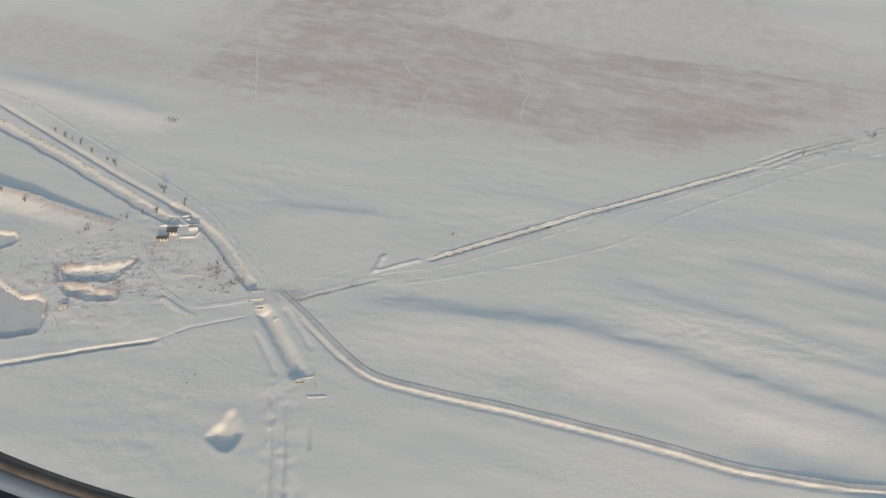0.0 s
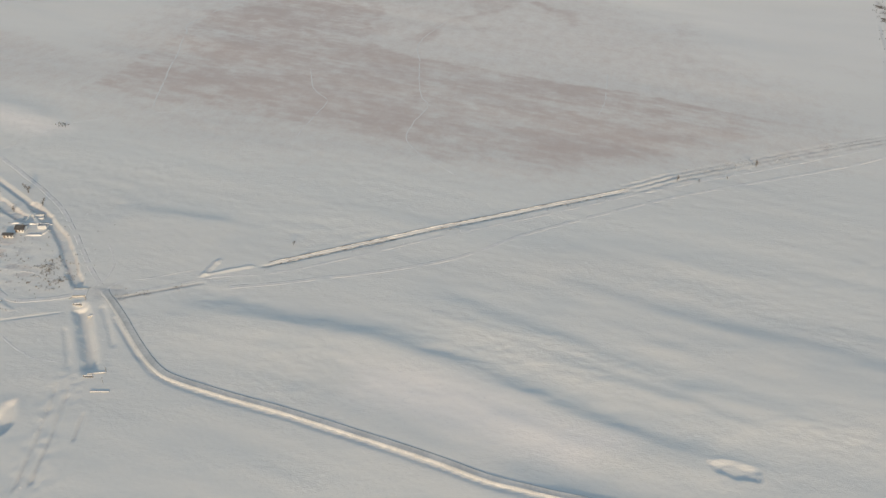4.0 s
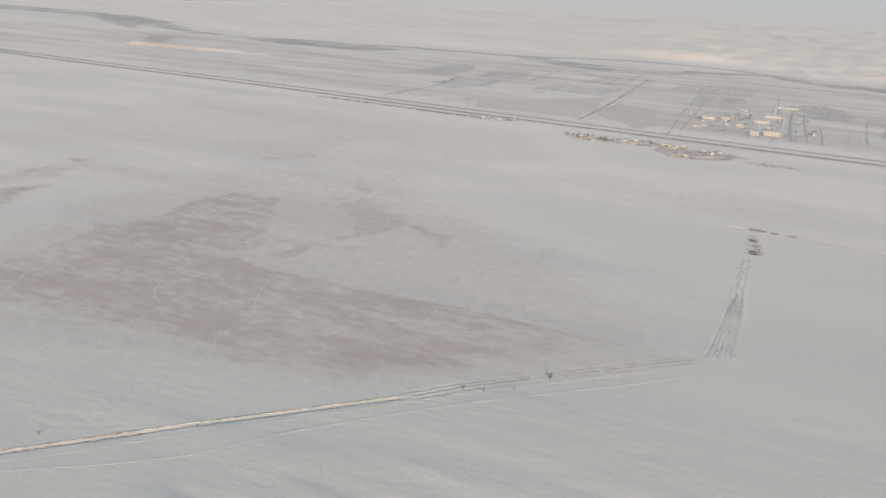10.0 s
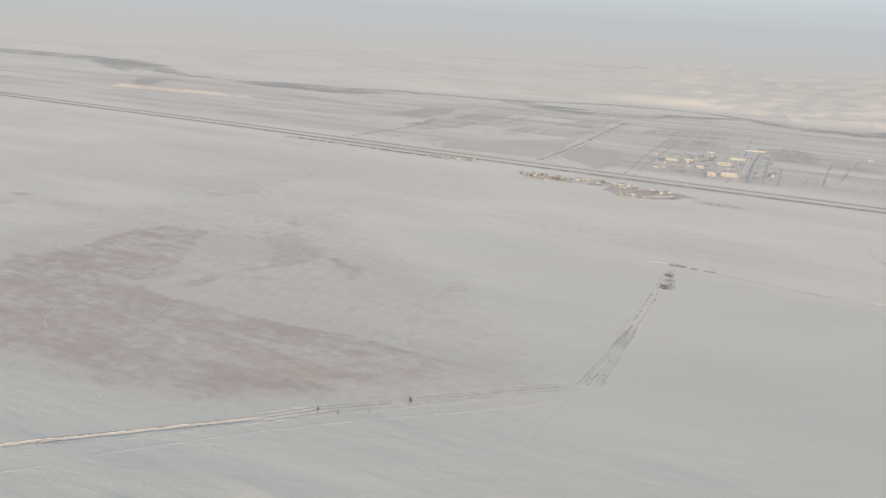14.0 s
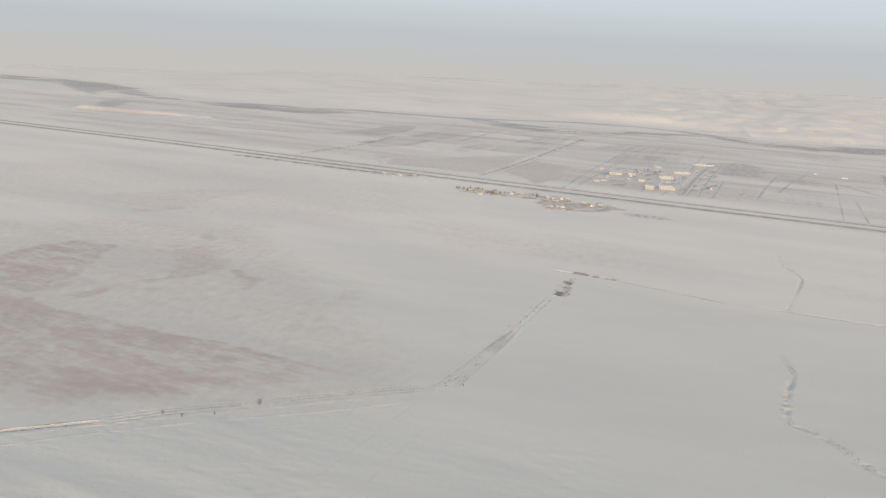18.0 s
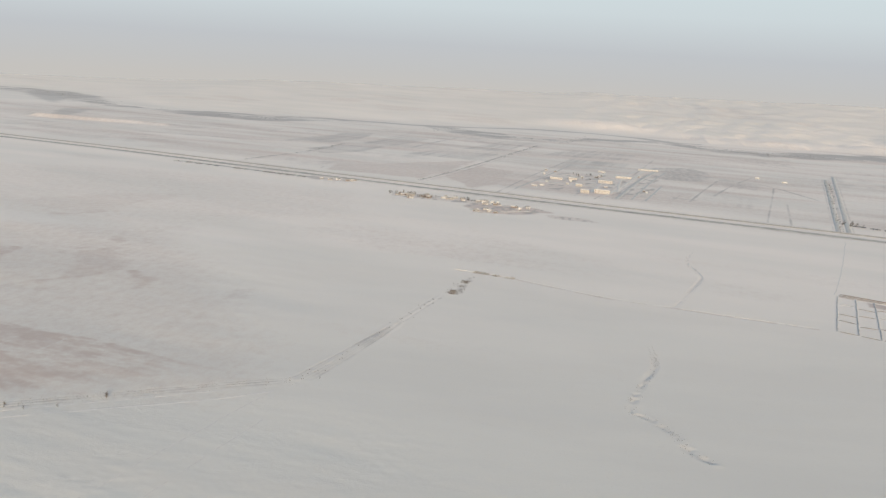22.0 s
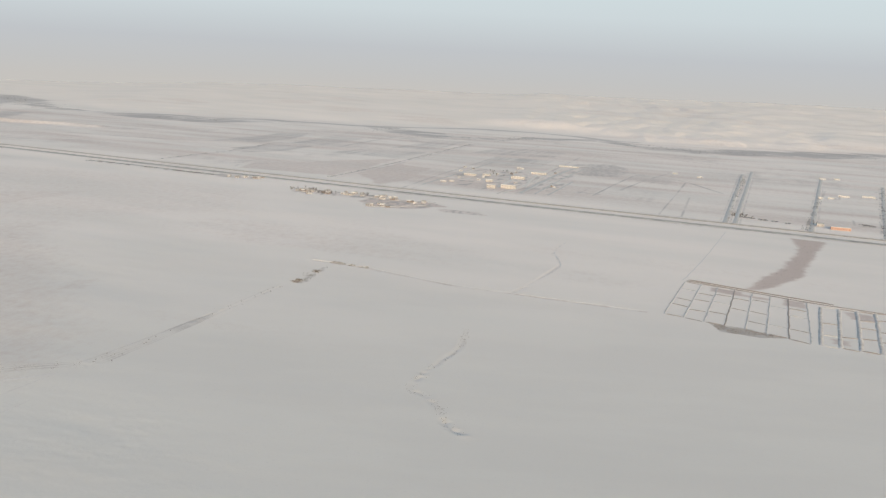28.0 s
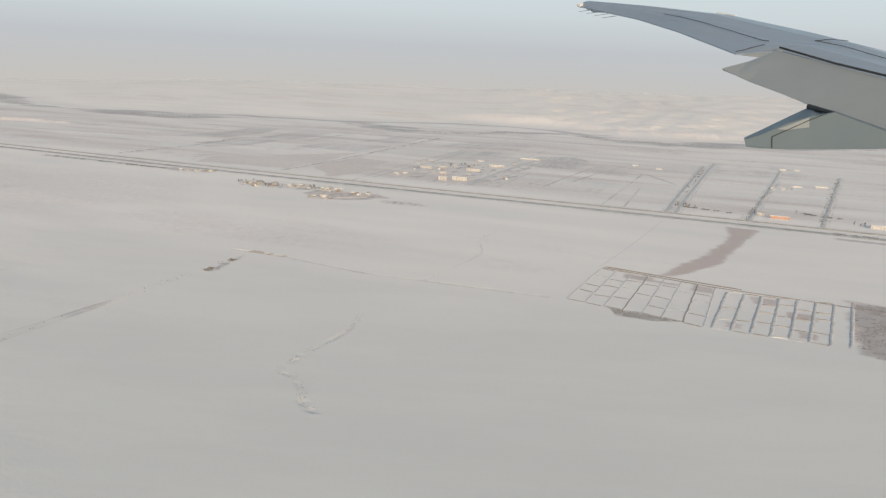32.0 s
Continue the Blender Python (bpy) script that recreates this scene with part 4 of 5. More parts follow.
for line in FAR_ROADS:
    tagged(ribbon("side_road", line, [(-5, 0), (-3, 0.5), (3, 0.5), (5, 0)], MAT_ROAD, 25, 0.2), "straight side road under packed snow between dark verges", "road", kind="structure")


def sheet(name, area, z, material, cuts=5):
    p = np.array(area, float)
    mid = p.mean(0)
    verts, faces = [], []
    for ring in range(cuts):
        for v in p:
            verts.append((*(mid + (v - mid) * (1.25 - ring * 1.25 / cuts)), z))
    verts.append((*mid, z))
    m = len(p)
    for ring in range(cuts - 1):
        for k in range(m):
            a, b = ring * m + k, ring * m + (k + 1) % m
            faces.append((a, b, b + m, a + m))
    for k in range(m):
        faces.append(((cuts - 1) * m + k, (cuts - 1) * m + (k + 1) % m, len(verts) - 1))
    return new(name, mesh_of(name, K * np.array(verts), faces, material))


for area in (POND_A, POND_B):
    low = np.mean([floor_z(*p) for p in (np.array(area) * 0.45 + np.mean(area, 0) * 0.55)])
    tagged(sheet("pond_ice", area, low + 0.4, MAT_ICE), "smooth grey ice of a frozen pond", "pond", kind="structure")


# ---------------------------------------------------------------- things near the first road
def stand(x, y, turn=0.0, lift=0.0):
    """A pose on the snow at a point of the plan."""
    return pose(K * x, K * y, K * floor_z(x, y) + lift, 0, 0, turn)


def strut(bm, a, b, r0, r1, sides=5):
    a, b = Vector(a), Vector(b)
    way = b - a
    m = Matrix.Translation((a + b) / 2) @ way.to_track_quat('Z', 'Y').to_matrix().to_4x4()
    bmesh.ops.create_cone(bm, cap_ends=True, segments=sides, radius1=r0, radius2=r1, depth=way.length, matrix=m)


def bare_tree(seed, tall):
    """Trunk with limbs, and a crown of thin twigs, as two meshes."""
    rng = random.Random(seed)
    wood, limbs = bmesh.new(), []
    stems = rng.choice((1, 2, 3))
    for _ in range(stems):
        p, lean = Vector((rng.uniform(-0.1, 0.1), rng.uniform(-0.1, 0.1), -0.2)), Vector((rng.uniform(-0.12, 0.12), rng.uniform(-0.12, 0.12), 1))
        r = 0.045 * tall / stems ** 0.5
        for step in range(4):
            q = p + (lean + Vector((rng.uniform(-0.25, 0.25), rng.uniform(-0.25, 0.25), 0))).normalized() * tall * 0.22
            strut(wood, p, q, r, r * 0.7)
            if step:
                limbs.append((q, r * 0.7))
                for _ in range(2):
                    a = rng.uniform(0, 6.28)
                    e = q + Vector((math.cos(a), math.sin(a), rng.uniform(0.5, 1.1))) * tall * rng.uniform(0.12, 0.2)
                    strut(wood, q, e, r * 0.45, r * 0.2, 4)
                    limbs.append((e, r * 0.2))
            p, r = q, r * 0.7
    verts, faces = [], []
    for _ in range(300):
        base, _ = rng.choice(limbs)
        base = base * rng.uniform(0.55, 1.0)
        a, up = rng.uniform(0, 6.28), rng.uniform(-0.2, 1.2)
        way = Vector((math.cos(a), math.sin(a), up + 0.4)).normalized() * tall * rng.uniform(0.06, 0.16)
        side = way.cross(Vector((rng.uniform(-1, 1), rng.uniform(-1, 1), rng.uniform(-1, 1)))).normalized() * tall * 0.006
        b = base + Vector((rng.gauss(0, 0.05), rng.gauss(0, 0.05), rng.gauss(0, 0.04))) * tall
        n = len(verts)
        verts += [b - side, b + side, b + way * 0.6 + side * 0.6 + Vector((0, 0, 0.02)), b + way]
        faces += [(n, n + 1, n + 2), (n, n + 2, n + 3)]
    trunk = bpy.data.meshes.new("trunk")
    wood.to_mesh(trunk)
    wood.free()
    trunk.materials.append(MAT_BARK)
    return trunk, mesh_of("crown", verts, faces, MAT_TWIG, soft=False)


TREE_MESHES = [bare_tree(s, 4.6) for s in range(5)]


def plant(x, y, tall, seed, name="tree", label="bare leafless tree standing in snow", group=""):
    rng = random.Random(seed)
    ob = thing(name, stand(x, y, rng.uniform(0, 360)), label, "tree" if name == "tree" else "bush", group)
    trunk, crown = TREE_MESHES[seed % len(TREE_MESHES)]
    size = Matrix.Diagonal((1.35, 1.35, 1.0, 1.0)) @ Matrix.Scale(tall / 4.6, 4)
    part("trunk", trunk, None, ob, at=size)
    part("crown", crown, None, ob, at=size)
    return ob


ROW = [(-308, 559), (-297, 551), (-290, 547), (-282, 541), (-269, 530), (-254, 519), (-246, 513), (-202, 481), (-184, 466)]
for n, (x, y) in enumerate(ROW):
    plant(x, y, (3.4, 4.4, 2.6, 4.0, 4.0, 3.0, 5.0, 5.8, 4.2)[n], n, "tree", "bare leafless tree beside a snowed-in ditch", "trees along the ditch")
for n, (x, y, tall) in enumerate([(-199, 457, 3.6), (-214, 447, 3.0), (-206, 453, 2.6), (-283, 457, 3.4), (-302, 466, 3.0), (-143, 408, 2.2), (-145, 403, 2.4), (-12, 447, 2.6), (-131, 310, 1.8), (-133, 304, 1.6), (-177, 370, 1.6), (-233, 430, 2.2), (-236, 427, 1.8), (-342, 598, 2.0), (-195, 364, 1.6), (-189, 388, 1.8), (-232, 431, 2.4), (-219, 442, 1.4), (-137, 312, 1.4)]):
    plant(x, y, tall, 20 + n, "bush", "bare winter bush on a ditch bank", "bushes on the banks")
for n, (dx, dy) in enumerate([(0, 0), (-5, 2), (4, 1), (-2, -4), (6, -2), (1, 4), (-7, -1), (8, 2), (-3, 3), (3, -3)]):
    plant(-231 + 0.6 * dx, 586 + 0.6 * dy, 1.4 + 0.2 * (n % 3), 40 + n, "bush", "low dark bush alone on open snow", "clump of bushes on the plain")
for n, (x, y, tall) in enumerate([(303, 620, 4.6), (239, 583, 3.6), (255, 583, 2.2), (277, 593, 2.0), (455, 706, 1.8)]):
    plant(x, y, tall, 60 + n, "tree" if tall > 3 else "bush", "lone bare tree beside the old ditch" if tall > 3 else "small bare bush beside the old ditch", "growth along the old ditch")
for n in range(12):
    rng = random.Random(300 + n)
    t = rng.random()
    x, y = (540 + rng.uniform(-4, 4), 1040 + 85 * t) if n < 11 else (520 + rng.uniform(-6, 6), 985 + rng.uniform(-10, 45))
    plant(x + 12 * t if n < 11 else x, y, rng.uniform(1.4, 2.4), 80 + n, "bush", "dense dark bush in the reed ditch", "bushes in the reed ditch")


def tufts(name, pts, tall, wide, blades, material, label, category, seed):
    """Countless dry stems as one mesh; pts in units of the plan."""
    rng = np.random.RandomState(seed)
    pts = np.asarray(pts, float)
    z = height(pts[:, 0], pts[:, 1])
    count = len(pts) * blades
    base = np.repeat(np.c_[pts, z] * K, blades, 0)
    turn, lean = rng.uniform(0, 6.283, count), rng.uniform(0.0, 0.7, count)
    size = np.repeat(rng.uniform(0.5, 1.0, len(pts)), blades) * rng.uniform(0.6, 1.0, count)
    foot = base + np.c_[rng.normal(0, wide * 0.35, count), rng.normal(0, wide * 0.35, count), np.full(count, -0.1)]
    out = np.c_[np.cos(turn), np.sin(turn), np.zeros(count)]
    side = np.c_[-np.sin(turn), np.cos(turn), np.zeros(count)] * (0.16 * wide)
    tip = foot + out * (lean * tall * size)[:, None] * 0.6 + np.c_[np.zeros(count), np.zeros(count), tall * size]
    verts = np.stack([foot - side, foot + side, tip], 1).reshape(-1, 3)
    faces = np.arange(count * 3).reshape(-1, 3)
    return tagged(new(name, mesh_of(name, verts, faces, material, soft=False)), label, category, kind="stuff")


def strewn(line, count, spread, seed, lean=0.0):
    rng = np.random.RandomState(seed)
    q, normal = curve_through(line, 1.0)
    k = rng.randint(0, len(q), count)
    keep = lattice(k / 9.0, k * 0.0 + seed, 3) > 0.42
    p = q[k] + normal[k] * (rng.normal(lean, spread, count))[:, None]
    return p[keep]


def scattered(area, count, seed):
    rng = np.random.RandomState(seed)
    a = np.array(area)
    p = rng.uniform(a.min(0), a.max(0), (count * 3, 2))
    p = p[off_area(p[:, 0], p[:, 1], area) < 0]
    return p[lattice(p[:, 0] / 14, p[:, 1] / 9, 5) > 0.4][:count]


tufts("reed_bed", np.r_[strewn(REED_DITCH, 70, 4.0, 1), strewn([(530, 1030), (546, 1118)], 500, 3.5, 2), strewn(REED_BAR, 500, 3.0, 3)], 1.3, 0.8, 7, MAT_REED, "dry brown reeds standing in a snowed-up ditch", "reeds", 11)
tufts("weeds", np.r_[strewn(OLD_DITCH, 900, 4.5, 4), strewn(DITCH_EAST, 260, 1.8, 5), strewn([(-24, 418), (78, 482), (201, 557)], 380, 1.2, 6, -1.5)], 0.55, 0.5, 6, MAT_REED, "dry weeds poking through snow along old ditches", "weeds", 12)
tufts("weeds", np.r_[strewn(DITCH_WILD, 260, 1.5, 7, 4.5), strewn([(-143, 412), (-132, 392)], 240, 2.0, 8, -6), strewn(LONG_DITCH, 300, 2.0, 9), strewn(STREAM, 420, 2.4, 10), strewn(BRANCH_DITCH, 160, 2.0, 11)], 0.6, 0.5, 6, MAT_REED, "dry weeds along ditch edges", "weeds", 13)
tufts("weeds", np.r_[np.random.RandomState(9).normal((-208, 396), (36, 24), (260, 2)), strewn(DAM_LINE, 120, 3.0, 30, -4), strewn([(-152, 402), (-132, 385)], 120, 4.0, 31), strewn([(-150, 398), (-120, 372)], 120, 9.0, 32)], 0.75, 0.8, 7, MAT_REED, "dry brown weeds among the old diggings", "weeds", 16)
tufts("scrub", np.r_[scattered(PLOT_SCRUB, 700, 20), scattered(YARD_SCRUB, 5000, 21), scattered(GULLY, 700, 22)], 0.7, 0.9, 6, MAT_REED, "low brown scrub round the walled plots", "scrub", 14)
river_line, river_side = curve_through(RIVER, 20)
rng = np.random.RandomState(31)
pick = rng.randint(0, len(river_line), 5000)
bank = river_line[pick] + river_side[pick] * rng.normal(0, 60, 5000)[:, None]
bank = bank[(fbm(bank[:, 0] / 260, bank[:, 1] / 200, 6, 3) > -0.02) & (np.abs(bank[:, 0]) < 3200)]
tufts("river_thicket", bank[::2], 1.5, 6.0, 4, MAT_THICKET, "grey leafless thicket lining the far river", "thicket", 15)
hedges = [([(-320, 2142), (-111, 2070), (66, 2008)], 900), ([(1258, 1848), (1345, 1789)], 260), ([(1498, 1842), (1521, 1807), (1560, 1790)], 200), ([(1572, 2257), (1622, 2312), (1667, 2320)], 160), ([(1480, 1600), (1760, 1505)], 600), ([(1483, 1670), (1820, 2590)], 420), ([(1352, 1710), (1560, 2300)], 300), ([(1212, 1760), (1460, 2700)], 420), ([(325, 2098), (426, 2535), (584, 3335)], 420), ([(-187, 2275), (-141, 2439), (-100, 2598), (-67, 2926)], 360)]
for n, (line, count) in enumerate(hedges):
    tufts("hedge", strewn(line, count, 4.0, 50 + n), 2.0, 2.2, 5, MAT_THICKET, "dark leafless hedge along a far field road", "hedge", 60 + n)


def clods(name, pts, size, material, label, seed):
    """Loose lumps as one mesh."""
    rng = np.random.RandomState(seed)
    pts = np.asarray(pts, float)
    z = height(pts[:, 0], pts[:, 1])
    shape = np.array([(1, 0, 0), (0, 1, 0), (-1, 0, 0), (0, -1, 0), (0.2, 0.1, 0.9)])
    sides = np.array([(0, 1, 4), (1, 2, 4), (2, 3, 4), (3, 0, 4)])
    s = rng.uniform(0.35, 1.0, (len(pts), 1, 1)) * size
    turn = rng.uniform(0, 6.28, len(pts))
    v = shape[None] * rng.uniform(0.6, 1.3, (len(pts), 5, 3)) * s
    c, d = np.cos(turn)[:, None], np.sin(turn)[:, None]
    v = np.stack([v[..., 0] * c - v[..., 1] * d, v[..., 0] * d + v[..., 1] * c, v[..., 2]], -1) + (K * np.c_[pts, z])[:, None] - (0, 0, 0.05)
    f = (sides[None] + 5 * np.arange(len(pts))[:, None, None]).reshape(-1, 3)
    return tagged(new(name, mesh_of(name, v.reshape(-1, 3), f, material, soft=False)), label, name.replace("_", " "), kind="stuff")


works = np.random.RandomState(5).normal((-208, 392), (32, 22), (170, 2))
clods("soil_clods", np.r_[works, strewn(DITCH_WILD, 140, 1.2, 12, 4.2), strewn([(-259, 377), (-240, 362), (-224, 362)], 120, 2.2, 13)], 0.5, MAT_SOIL, "frozen brown soil clods round the old diggings", 6)
clods("snow_lumps", np.r_[strewn(EMBANKMENT, 260, 5.0, 14, -6), strewn(OLD_DITCH, 300, 6.0, 15), strewn(DITCH_BEND, 160, 3.0, 16, -5), strewn(STREAM, 320, 3.0, 17), strewn(BRANCH_DITCH, 200, 3.0, 33), strewn(REED_DITCH, 300, 8.0, 34), np.random.RandomState(8).normal((-205, 395), (40, 26), (500, 2)), strewn(DITCH_SOUTH, 40, 6.0, 19), strewn(DITCH_WALL, 160, 4.0, 20), strewn([(-93, 306), (-76, 236)], 200, 1.5, 18)], 0.34, MAT_TRACK, "hard snow lumps thrown up along the ditches", 7)


# ---------------------------------------------------------------- houses
def house(x, y, turn, long, deep, wall_h, roof_h, walls, roof, name, label, category, group="", windows=3, chimney=True, flat=False, fine=False):
    ob = thing(name, stand(x, y, turn), label, category, group)
    bm = boxed(-long / 2, long / 2, -deep / 2, deep / 2, -0.5, wall_h, bevel=0.04)
    if not flat:
        for sx in (-long / 2, long / 2):
            a, b, c = (bm.verts.new(v) for v in ((sx * 0.99, -deep / 2, wall_h - 0.05), (sx * 0.99, deep / 2, wall_h - 0.05), (sx * 0.99, 0, wall_h + roof_h - 0.12)))
            bm.faces.new((a, b, c))
    part("wall", bm, walls, ob)
    e = 0.3
    bm = bmesh.new()
    if flat:
        box(bm, -long / 2 - 0.15, long / 2 + 0.15, -deep / 2 - 0.15, deep / 2 + 0.15, wall_h, wall_h + 0.35, 0.05)
        part("roof", bm, roof, ob)
    else:
        slope = math.hypot(deep / 2 + e, roof_h * (1 + 2 * e / deep))
        for side in (-1, 1):
            tilt = math.atan2(roof_h, deep / 2)
            bmx = bmesh.new()
            box(bmx, -long / 2 - e, long / 2 + e, 0, slope, 0, 0.14, 0.03)
            m = Matrix.Translation((0, 0, wall_h + roof_h)) @ Matrix.Rotation(0 if side > 0 else math.pi, 4, 'Z') @ Matrix.Rotation(-tilt, 4, 'X')
            bmx.transform(m)
            part("roof_slope", bmx, roof, ob)
    wide = min(0.9, long / (windows * 2 + 1))
    hole = None
    for side in (-1, 1):
        for level in range(max(1, int(wall_h / 2.9 + 0.3))):
            for k in range(windows):
                if side < 0 and k == 0 and level == 0 and not flat:
                    continue
                cx = (k + 0.5) / windows * long - long / 2
                if hole is None:
                    pane = boxed(-wide / 2, wide / 2, -0.05, 0.05, 0, min(1.2, wall_h * 0.4), bevel=0.01)
                    hole = bpy.data.meshes.new("window")
                    pane.to_mesh(hole)
                    pane.free()
                    hole.materials.append(MAT_DARKGLASS)
                pane = part("window", hole, None, ob, at=pose(cx, side * (deep / 2 + 0.01), wall_h * 0.38 if wall_h < 4 else 0.9 + 2.9 * level))
                if fine:
                    part("sill", boxed(-wide / 2 - 0.08, wide / 2 + 0.08, -0.09, 0.09, -0.08, -0.002, bevel=0.01), MAT_TIMBER, pane)
                    part("lintel", boxed(-wide / 2 - 0.06, wide / 2 + 0.06, -0.08, 0.08, min(1.2, wall_h * 0.4) + 0.002, min(1.2, wall_h * 0.4) + 0.09, bevel=0.01), MAT_TIMBER, pane)
    leaf = part("door", boxed(-0.42, 0.42, -0.06, 0.06, 0.0, min(1.9, wall_h * 0.85), bevel=0.02), MAT_TIMBER, ob, at=pose(0.5 / windows * long - long / 2, -deep / 2 - 0.01, 0))
    if fine:
        part("handle", boxed(0.26, 0.34, -0.12, -0.062, 0.8, 0.86, bevel=0.01), MAT_STEEL, leaf)
    if chimney and not flat:
        stack = part("chimney", boxed(-0.25, 0.25, -0.25, 0.25, -0.4, 0.8, bevel=0.03), MAT_BRICK, ob, at=pose(long * 0.22, deep * 0.1, wall_h + roof_h * 0.8))
        if fine:
            part("cap", boxed(-0.32, 0.32, -0.32, 0.32, 0.802, 0.9, bevel=0.02), MAT_CONCRETE, stack)
    return ob


house(-181, 434, 4, 4.2, 3.8, 1.7, 1.0, MAT_WHITE, MAT_ROOF, "farmhouse", "small whitewashed farmhouse with a black tarred roof", "house", windows=3, fine=True)
house(-184.5, 425.5, 6, 4.6, 1.9, 1.7, 0.45, MAT_WALL, MAT_ROOF, "barn", "low cream barn with a black tarred roof beside the farmhouse", "barn", windows=3, chimney=False, fine=True)
house(-215.5, 356.5, 14, 2.6, 2.0, 1.1, 0.5, MAT_SLATE, MAT_SLATE, "shed", "small grey sheet-metal shed beside a frozen pond", "shed", windows=1, chimney=False, fine=True)


def ruin(x, y, turn, long, deep, high, seed):
    rng = random.Random(seed)
    ob = thing("ruined_shed", stand(x, y, turn), "roofless snow-filled ruin with crumbling plastered walls", "ruin", "ruins by the farm")
    for (x0, x1, y0, y1) in ((-long / 2, long / 2, -deep / 2, -deep / 2 + 0.3), (-long / 2, long / 2, deep / 2 - 0.3, deep / 2), (-long / 2, -long / 2 + 0.3, -deep / 2 + 0.31, deep / 2 - 0.31), (long / 2 - 0.3, long / 2, -deep / 2 + 0.31, deep / 2 - 0.31)):
        bm = boxed(x0, x1, y0, y1, -0.4, high * rng.uniform(0.6, 1.0), bevel=0.03)
        bmesh.ops.subdivide_edges(bm, edges=bm.edges, cuts=3, use_grid_fill=True)
        for v in bm.verts:
            if v.co.z > 0.2:
                v.co.z *= rng.uniform(0.6, 1.05)
        part("wall", bm, MAT_WHITE, ob)
    bm = bmesh.new()
    bmesh.ops.create_grid(bm, x_segments=6, y_segments=6, size=0.5, matrix=Matrix.Diagonal((long - 0.5, deep - 0.5, 1, 1)))
    for v in bm.verts:
        v.co.z = 0.35 + rng.uniform(0, 0.25)
    part("snow_fill", bm, MAT_SNOWROOF, ob, "drifted snow", soft=True)


ruin(-179, 452, 20, 4.6, 3.4, 1.5, 1)
ruin(-170, 440, 10, 4.0, 3.4, 1.6, 2)


def pen_wall(x0, y0, x1, y1, seed):
    ob = ribbon("pen_wall", [(x0, y0), ((x0 + x1) / 2, (y0 + y1) / 2), (x1, y1)], [(-0.8, 0.0), (-0.4, 0.7), (0.4, 0.75), (0.9, 0.0)], MAT_BANK, 0.8, 0.2, 0.2, seed)
    tagged(ob, "low snow-covered wall of an animal pen", "wall", "pen walls by the farm")


for n, line in enumerate([(-192, 441, -176, 443), (-176, 443, -168, 447), (-176, 429, -166, 431), (-166, 431, -165, 438), (-186, 446, -184, 456)]):
    pen_wall(*line, n)


# culvert where the road crosses the ditch
culvert = thing("culvert", stand(-116, 377, 12), "concrete culvert carrying the track over the ditch", "culvert")
part("deck", boxed(-2.9, 2.9, -2.4, 2.4, 0.1, 0.5, bevel=0.05), MAT_SNOWROOF, culvert, "snow-covered concrete slab")
for side in (-1, 1):
    part("headwall", boxed(-2.6, 2.6, side * 2.6 - 0.2, side * 2.6 + 0.2, -2.2, 0.7, bevel=0.06), MAT_CONCRETE, culvert)
    for end in (-1, 1):
        wing = boxed(-0.15, 0.15, -0.9, 0.9, -2.0, 0.25, bevel=0.05)
        part("wing_wall", wing, MAT_CONCRETE, culvert, at=pose(end * 2.95, side * 3.4, 0, 0, 0, -end * side * 32))
for k in range(5):
    part("kerb_post", boxed(-0.09, 0.09, -0.09, 0.09, 0.5, 1.0, bevel=0.02), MAT_WHITE, culvert, at=pose(-2.2 + 1.1 * k, -2.15, 0))


def sluice(x, y, turn, long, label):
    ob = thing("sluice", stand(x, y, turn, 0.3), label, "sluice", "sluices in the ditch")
    for side in (-1, 1):
        part("post", boxed(side * long / 2 - 0.15, side * long / 2 + 0.15, -0.12, 0.12, -2.0, 0.55, bevel=0.03), MAT_STEEL, ob)
    part("crossbeam", boxed(-long / 2 - 0.4, long / 2 + 0.4, -0.12, 0.12, 0.45, 0.62, bevel=0.03), MAT_SNOWROOF, ob)
    part("gate", boxed(-long / 2 + 0.2, long / 2 - 0.2, -0.05, 0.05, -1.8, -0.1, bevel=0.02), MAT_STEEL, ob)
    part("screw", boxed(-0.05, 0.05, -0.05, 0.05, -0.1, 0.9, bevel=0.02), MAT_STEEL, ob)
    part("sill", boxed(-long / 2 - 0.6, long / 2 + 0.6, -0.5, 0.5, -2.2, -0.2, bevel=0.08), MAT_CONCRETE, ob)


sluice(-113, 366.5, 10, 2.6, "rusty steel sluice gate below the culvert")
sluice(-80, 310, 6, 3.0, "rusty sluice gate across the lower ditch")
for k, (x0, y0, x1, y1) in enumerate([(-77, 299.5, -62, 301.5), (-84, 311, -70, 315.5), (-104, 356, -97, 361)]):
    turn = math.degrees(math.atan2(y1 - y0, x1 - x0))
    low = thing("low_wall", stand((x0 + x1) / 2, (y0 + y1) / 2, turn, 0.1), "low concrete wall beside the ditch, capped with snow", "wall", "ditch walls")
    reach = 0.30 * K * math.hypot(x1 - x0, y1 - y0)
    part("wall", boxed(-reach, reach, -0.15, 0.15, -0.8, 0.12, bevel=0.05), MAT_CONCRETE, low)
    part("snow_cap", boxed(-reach, reach, -0.2, 0.2, 0.124, 0.24, bevel=0.05), MAT_SNOWROOF, low)
for k, (x, y) in enumerate([(-73, 315), (-71, 307), (-110, 371)]):
    post = thing("marker_post", stand(x, y), "thin weathered post beside the sluice", "post", "posts by the sluice")
    bm = bmesh.new()
    strut(bm, (0, 0, -0.4), (0, 0, 2.2), 0.09, 0.07, 7)
    part("pole", bm, MAT_TIMBER, post)
    part("cap", boxed(-0.12, 0.12, -0.12, 0.12, 2.2, 2.3, bevel=0.02), MAT_STEEL, post)

